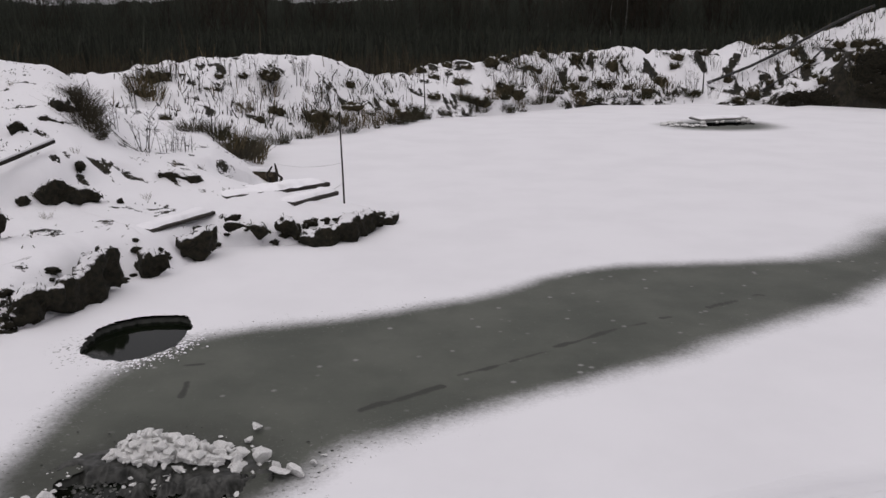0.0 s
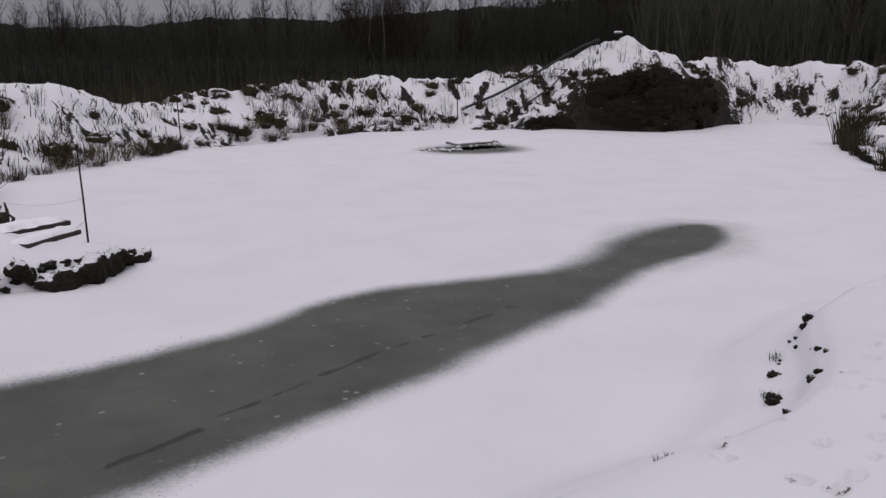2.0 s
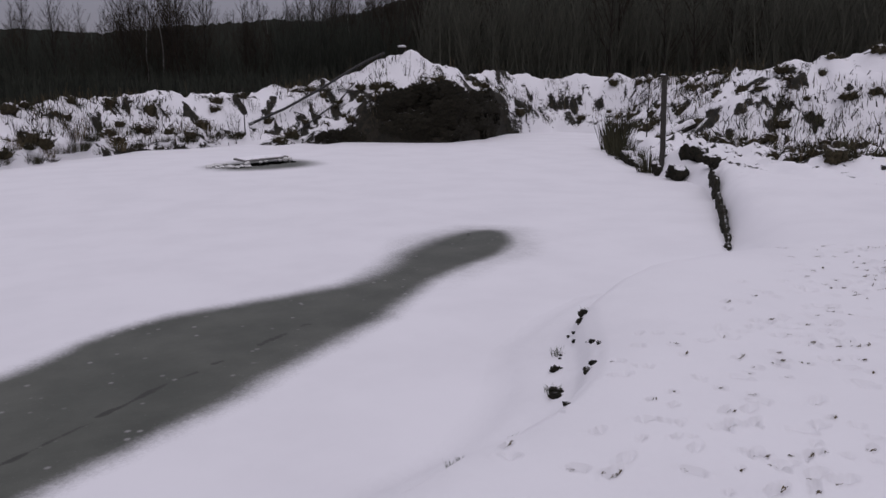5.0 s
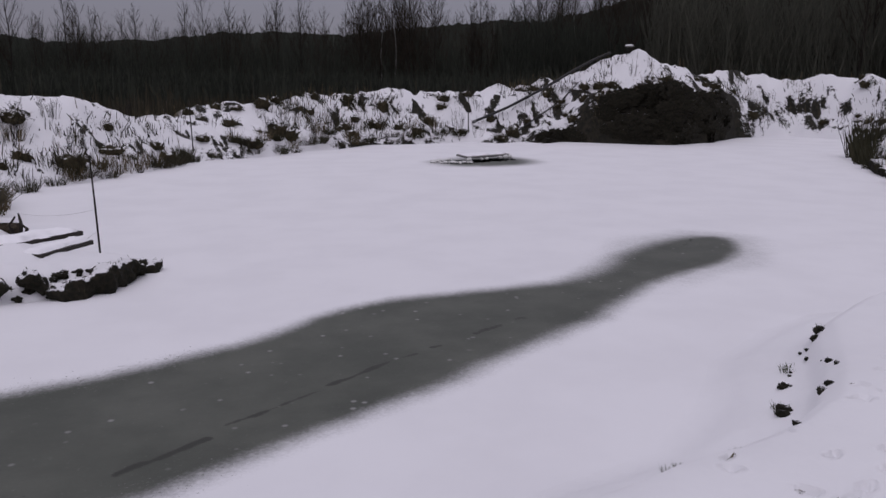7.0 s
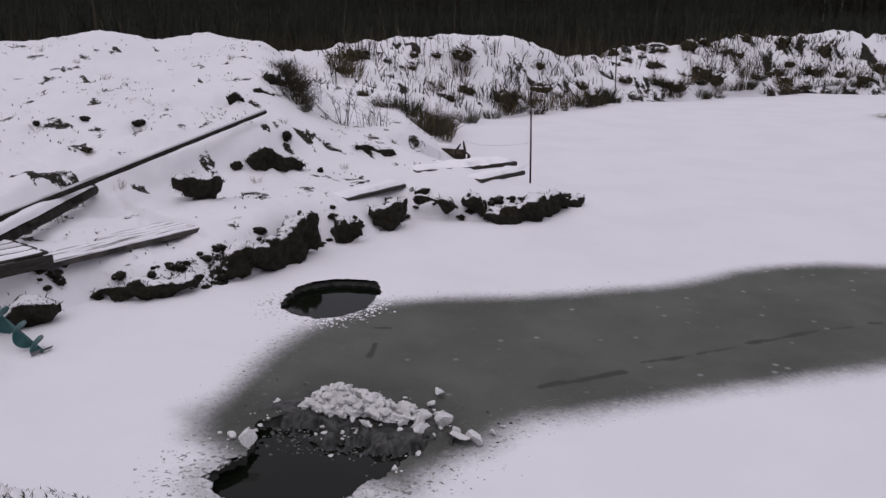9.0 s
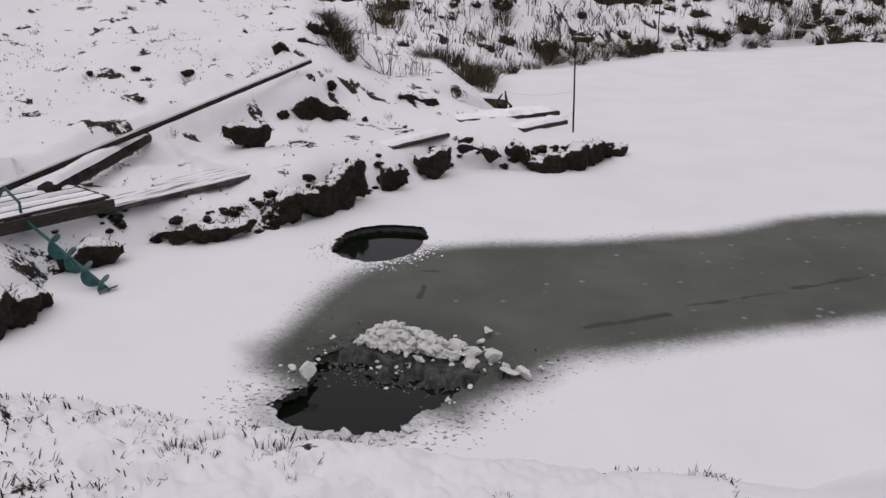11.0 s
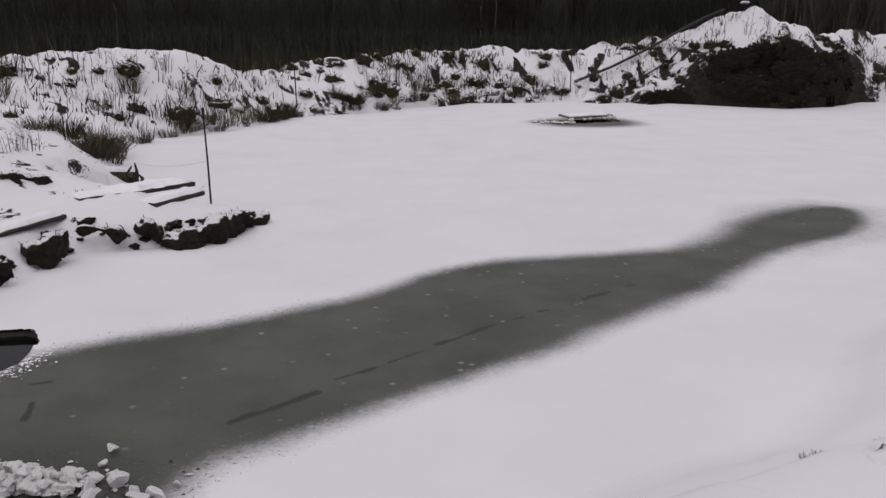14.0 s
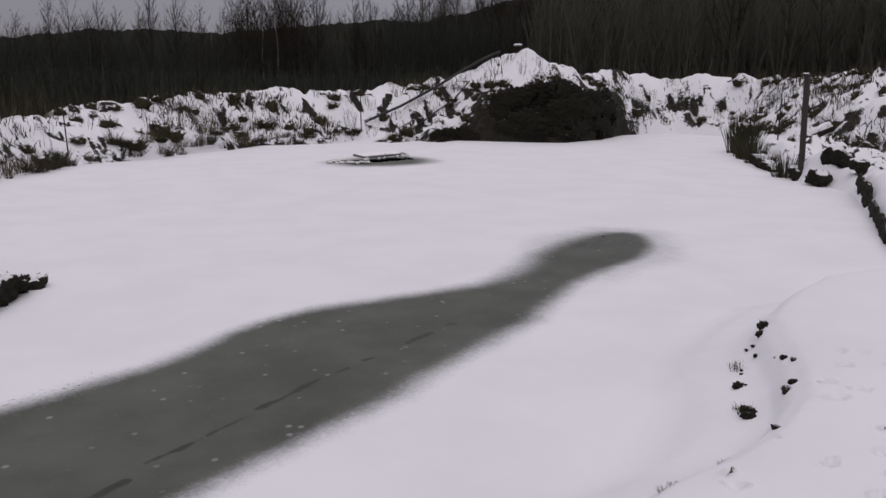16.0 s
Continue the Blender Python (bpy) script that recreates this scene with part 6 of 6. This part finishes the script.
heap()
n_pile = 0
while n_pile < 270:
    x, y = rc.uniform(-1.75, -0.95), rc.uniform(3.5, 3.98)
    h = pile_height(x, y)
    if h < 0.03 + 0.03 * rc.random():
        continue
    n_pile += 1
    s = rc.choice([0.02, 0.025, 0.03, 0.03, 0.04, 0.045, 0.055, 0.07, 0.09])
    place("ice_chunk", CHUNKS[n_pile % 12], x, y, h * rc.uniform(0.6, 1.0) * 0.8 + 0.005, (s * 1.25, s, s * 0.95), rc.uniform(0, 360),
          "broken white chunk of ice heaped beside the hole", "ice", "heap of broken ice", rc.uniform(-40, 40))
for n in range(90):
    x, y = rc.uniform(-1.58, -0.96), 3.68 - abs(rc.gauss(0, 0.11))
    s = rc.choice([0.015, 0.02, 0.02, 0.03, 0.045])
    place("ice_chunk", CHUNKS[n % 12], x, y, 0.004 - 0.03 * (3.68 - y) / 0.2, (s * 1.3, s, s * 0.6), rc.uniform(0, 360),
          "small wet chunk of ice floating in the slush", "ice", "chunks in the slush", rc.uniform(-20, 20))
LONE = [(-1.04, 4.06, 0.09), (-1.05, 3.92, 0.06), (-0.92, 3.72, 0.13), (-0.97, 3.80, 0.07), (-0.80, 3.56, 0.13), (-0.73, 3.57, 0.12), (-0.84, 3.62, 0.09), (-0.66, 3.68, 0.06), (-0.62, 3.76, 0.04), (-0.6, 3.62, 0.05),
        (-1.42, 2.76, 0.10), (-1.50, 2.74, 0.07), (-1.16, 2.90, 0.08), (-1.10, 2.98, 0.07), (-1.26, 2.82, 0.06), (-1.95, 3.32, 0.07), (-2.0, 2.98, 0.06), (-1.66, 2.72, 0.05), (-0.98, 3.38, 0.05), (-1.05, 3.22, 0.05)]
for n, (x, y, s) in enumerate(LONE):
    s *= 0.9
    place("ice_chunk", CHUNKS[(n * 5) % 12], x, y, 0.012 + s * 0.30, (s * 1.2, s, s), rc.uniform(0, 360),
          "single white chunk of ice lying on the ice", "ice", "loose chunks round the hole", rc.uniform(-25, 25))
place("ice_shard", chunk_mesh(91, 0.16), -1.83, 3.24, 0.075, (0.12, 0.11, 0.12), 40, "clear ice plate tipped up on the hole edge", "ice", "", 62)


def crumbs(name, n, pick, lo, hi, mat, label):
    verts, faces = [], []
    for _ in range(n):
        x, y, z = pick()
        s = lo + (hi - lo) * rc.random() ** 2
        b = len(verts)
        for k in range(4):
            a = 6.283 * k / 4 + rc.uniform(-0.5, 0.5)
            verts.append((x + s * math.cos(a), y + s * math.sin(a), z))
        verts.append((x + rc.uniform(-0.3, 0.3) * s, y + rc.uniform(-0.3, 0.3) * s, z + s * rc.uniform(0.25, 0.7)))
        faces += [(b + k, b + (k + 1) % 4, b + 4) for k in range(4)]
    return tagged(raw(name, verts, faces, mat), label, "ice", kind="stuff")


def round_hole_rim():
    k = rc.random()
    poly = NEAR_HOLE
    i = rc.randrange(len(poly))
    a, b = poly[i], poly[(i + 1) % len(poly)]
    x, y = a[0] + (b[0] - a[0]) * k, a[1] + (b[1] - a[1]) * k
    dx, dy = x + 1.45, y - 3.15
    r = math.hypot(dx, dy)
    out = abs(rc.gauss(0, 0.10)) + 0.01
    if y > 3.3 and rc.random() < 0.85:
        return round_hole_rim()
    return x + dx / r * out, y + dy / r * out, 0.012


def floating():
    while True:
        x, y = rc.uniform(-1.85, -0.95), rc.uniform(3.2, 3.66)
        if rc.random() < ((y - 3.2) / 0.40) ** 2.2:
            return x, y, -0.041


def scattered():
    a, r = rc.uniform(0, 6.283), 0.55 + abs(rc.gauss(0, 0.35))
    return -1.45 + math.cos(a) * r * 1.25, 3.2 + math.sin(a) * r * 0.8, 0.012


crumbs("ice_crumbs", 900, round_hole_rim, 0.004, 0.022, M_CHUNK, "crumbs of white ice along the hole edge")
def round_rim():
    a, b = rc.choice(list(zip(ROUND_HOLE, ROUND_HOLE[1:])))
    k, dx, dy = rc.random(), a[0] + 2.22, a[1] - 5.5
    r, out = math.hypot(dx, dy), abs(rc.gauss(0, 0.09)) + 0.005
    x, y = a[0] + (b[0] - a[0]) * k, a[1] + (b[1] - a[1]) * k
    return round_rim() if y > 5.75 and rc.random() < 0.7 else (x + dx / r * out, y + dy / r * out, 0.014)


crumbs("ice_crumbs", 900, round_rim, 0.004, 0.015, M_SNOW, "crumbs of snow and ice round the small hole")
crumbs("floating_slush", 650, floating, 0.003, 0.018, M_SLUSH, "grey slush floating on the dark water")
crumbs("ice_crumbs", 260, scattered, 0.004, 0.014, M_DARKICE, "dark crumbs and splashes on the snow")


# ---- dark slivers standing for shade in the footprints of the near bank ----
def print_shade():
    """Thin dark arcs along the rims of the prints, in place of their shade."""
    verts, faces = [], []
    r2 = random.Random(33)
    for fx, fy, fa, fl in FOOTPRINTS:
        if r2.random() < 0.45:
            continue
        a0, span = r2.uniform(3.4, 5.6), r2.uniform(0.5, 1.6)
        for k in range(15):
            a = a0 + span * (k / 14 - 0.5)
            u, v = fl * 0.95 * math.cos(a), fl * 0.40 * math.sin(a)
            x, y = fx + u * math.cos(fa) - v * math.sin(fa) + r2.gauss(0, 0.004), fy + u * math.sin(fa) + v * math.cos(fa) + r2.gauss(0, 0.004)
            z = ground_z(x, y)
            if r2.random() < 0.3 or shore_at(x, y) < 0.2:
                continue
            b = fa + a + 1.57 + r2.uniform(-0.5, 0.5)
            l2 = r2.uniform(0.005, 0.02)
            blade(verts, faces, (x, y, z + 0.001), (x + math.cos(b) * l2, y + math.sin(b) * l2, z + r2.uniform(0.003, 0.010)), r2.uniform(0.003, 0.008), 0.002, b + 1.57)
    tagged(raw("trampled_grass", verts, faces, M_SEDGE), "thin dark slivers standing for shade in old footprints", "grass", kind="stuff")


print_shade()


# ---- bits of dead grass lying all over the slope snow ----
def slope_bits(n, seed):
    verts, faces = [], []
    r2 = random.Random(seed)
    done = 0
    while done < n:
        if r2.random() < 0.5:
            x, y = r2.uniform(-9.0, -2.4), r2.uniform(4.4, 13.0)
        else:
            x, y = r2.uniform(-2.8, 0.2), r2.uniform(1.2, 2.4)
        if shore_at(x, y) < 0.12:
            continue
        clump = float(fbm(np.array([x]), np.array([y]), 2.2, 2, 111)[0])
        if clump + r2.uniform(-0.12, 0.12) < (0.16 if y > 3 else 0.12):
            continue
        done += 1
        z = ground_z(x, y)
        a, ln, wide = r2.uniform(0, 6.283), r2.uniform(0.02, 0.08), r2.uniform(0.006, 0.018)
        if y < 3:
            ln, wide = ln * 0.7, wide * 0.42
        blade(verts, faces, (x, y, z - 0.004), (x + math.cos(a) * ln * 0.6, y + math.sin(a) * ln * 0.6, z + r2.uniform(0.003, 0.03)), wide, 0.004, a + 1.57)
    tagged(raw("grass_bits", verts, faces, M_DARKSEDGE), "bits of dead grass poking through the slope snow", "grass", kind="stuff")


slope_bits(3200, 61)


# ---- raft of slush under the heap ----
def slush_raft():
    nx, ny = 150, 80
    u, v = np.meshgrid(np.linspace(-1.98, -0.84, nx), np.linspace(3.22, 3.90, ny), indexing="ij")
    keep = 0.8 * fbm(u, v, 7.0, 4, 141) + 0.5 * fbm(u, v, 26.0, 2, 143) + (v - 3.43 - 0.12 * smooth(-1.5, -1.8, u)) * 3.0
    z = -0.038 + 0.065 * smooth(0.0, 0.5, keep) + 0.010 * fbm(u, v, 22.0, 3, 145)
    ok = keep > 0.02
    verts = np.stack([u, v, z], axis=-1).reshape(-1, 3)
    faces = [(i * ny + j, (i + 1) * ny + j, (i + 1) * ny + j + 1, i * ny + j + 1) for i in range(nx - 1) for j in range(ny - 1) if ok[i, j] and ok[i + 1, j + 1] and (v[i, j] < 3.6 or (u[i, j] + 1.45) ** 2 / 0.3 + (v[i, j] - 3.5) ** 2 / 0.14 < 1)]
    tagged(raw("slush_raft", verts, faces, M_BRASH, None, "", True), "grey raft of slush on the water", "slush", kind="stuff")


slush_raft()
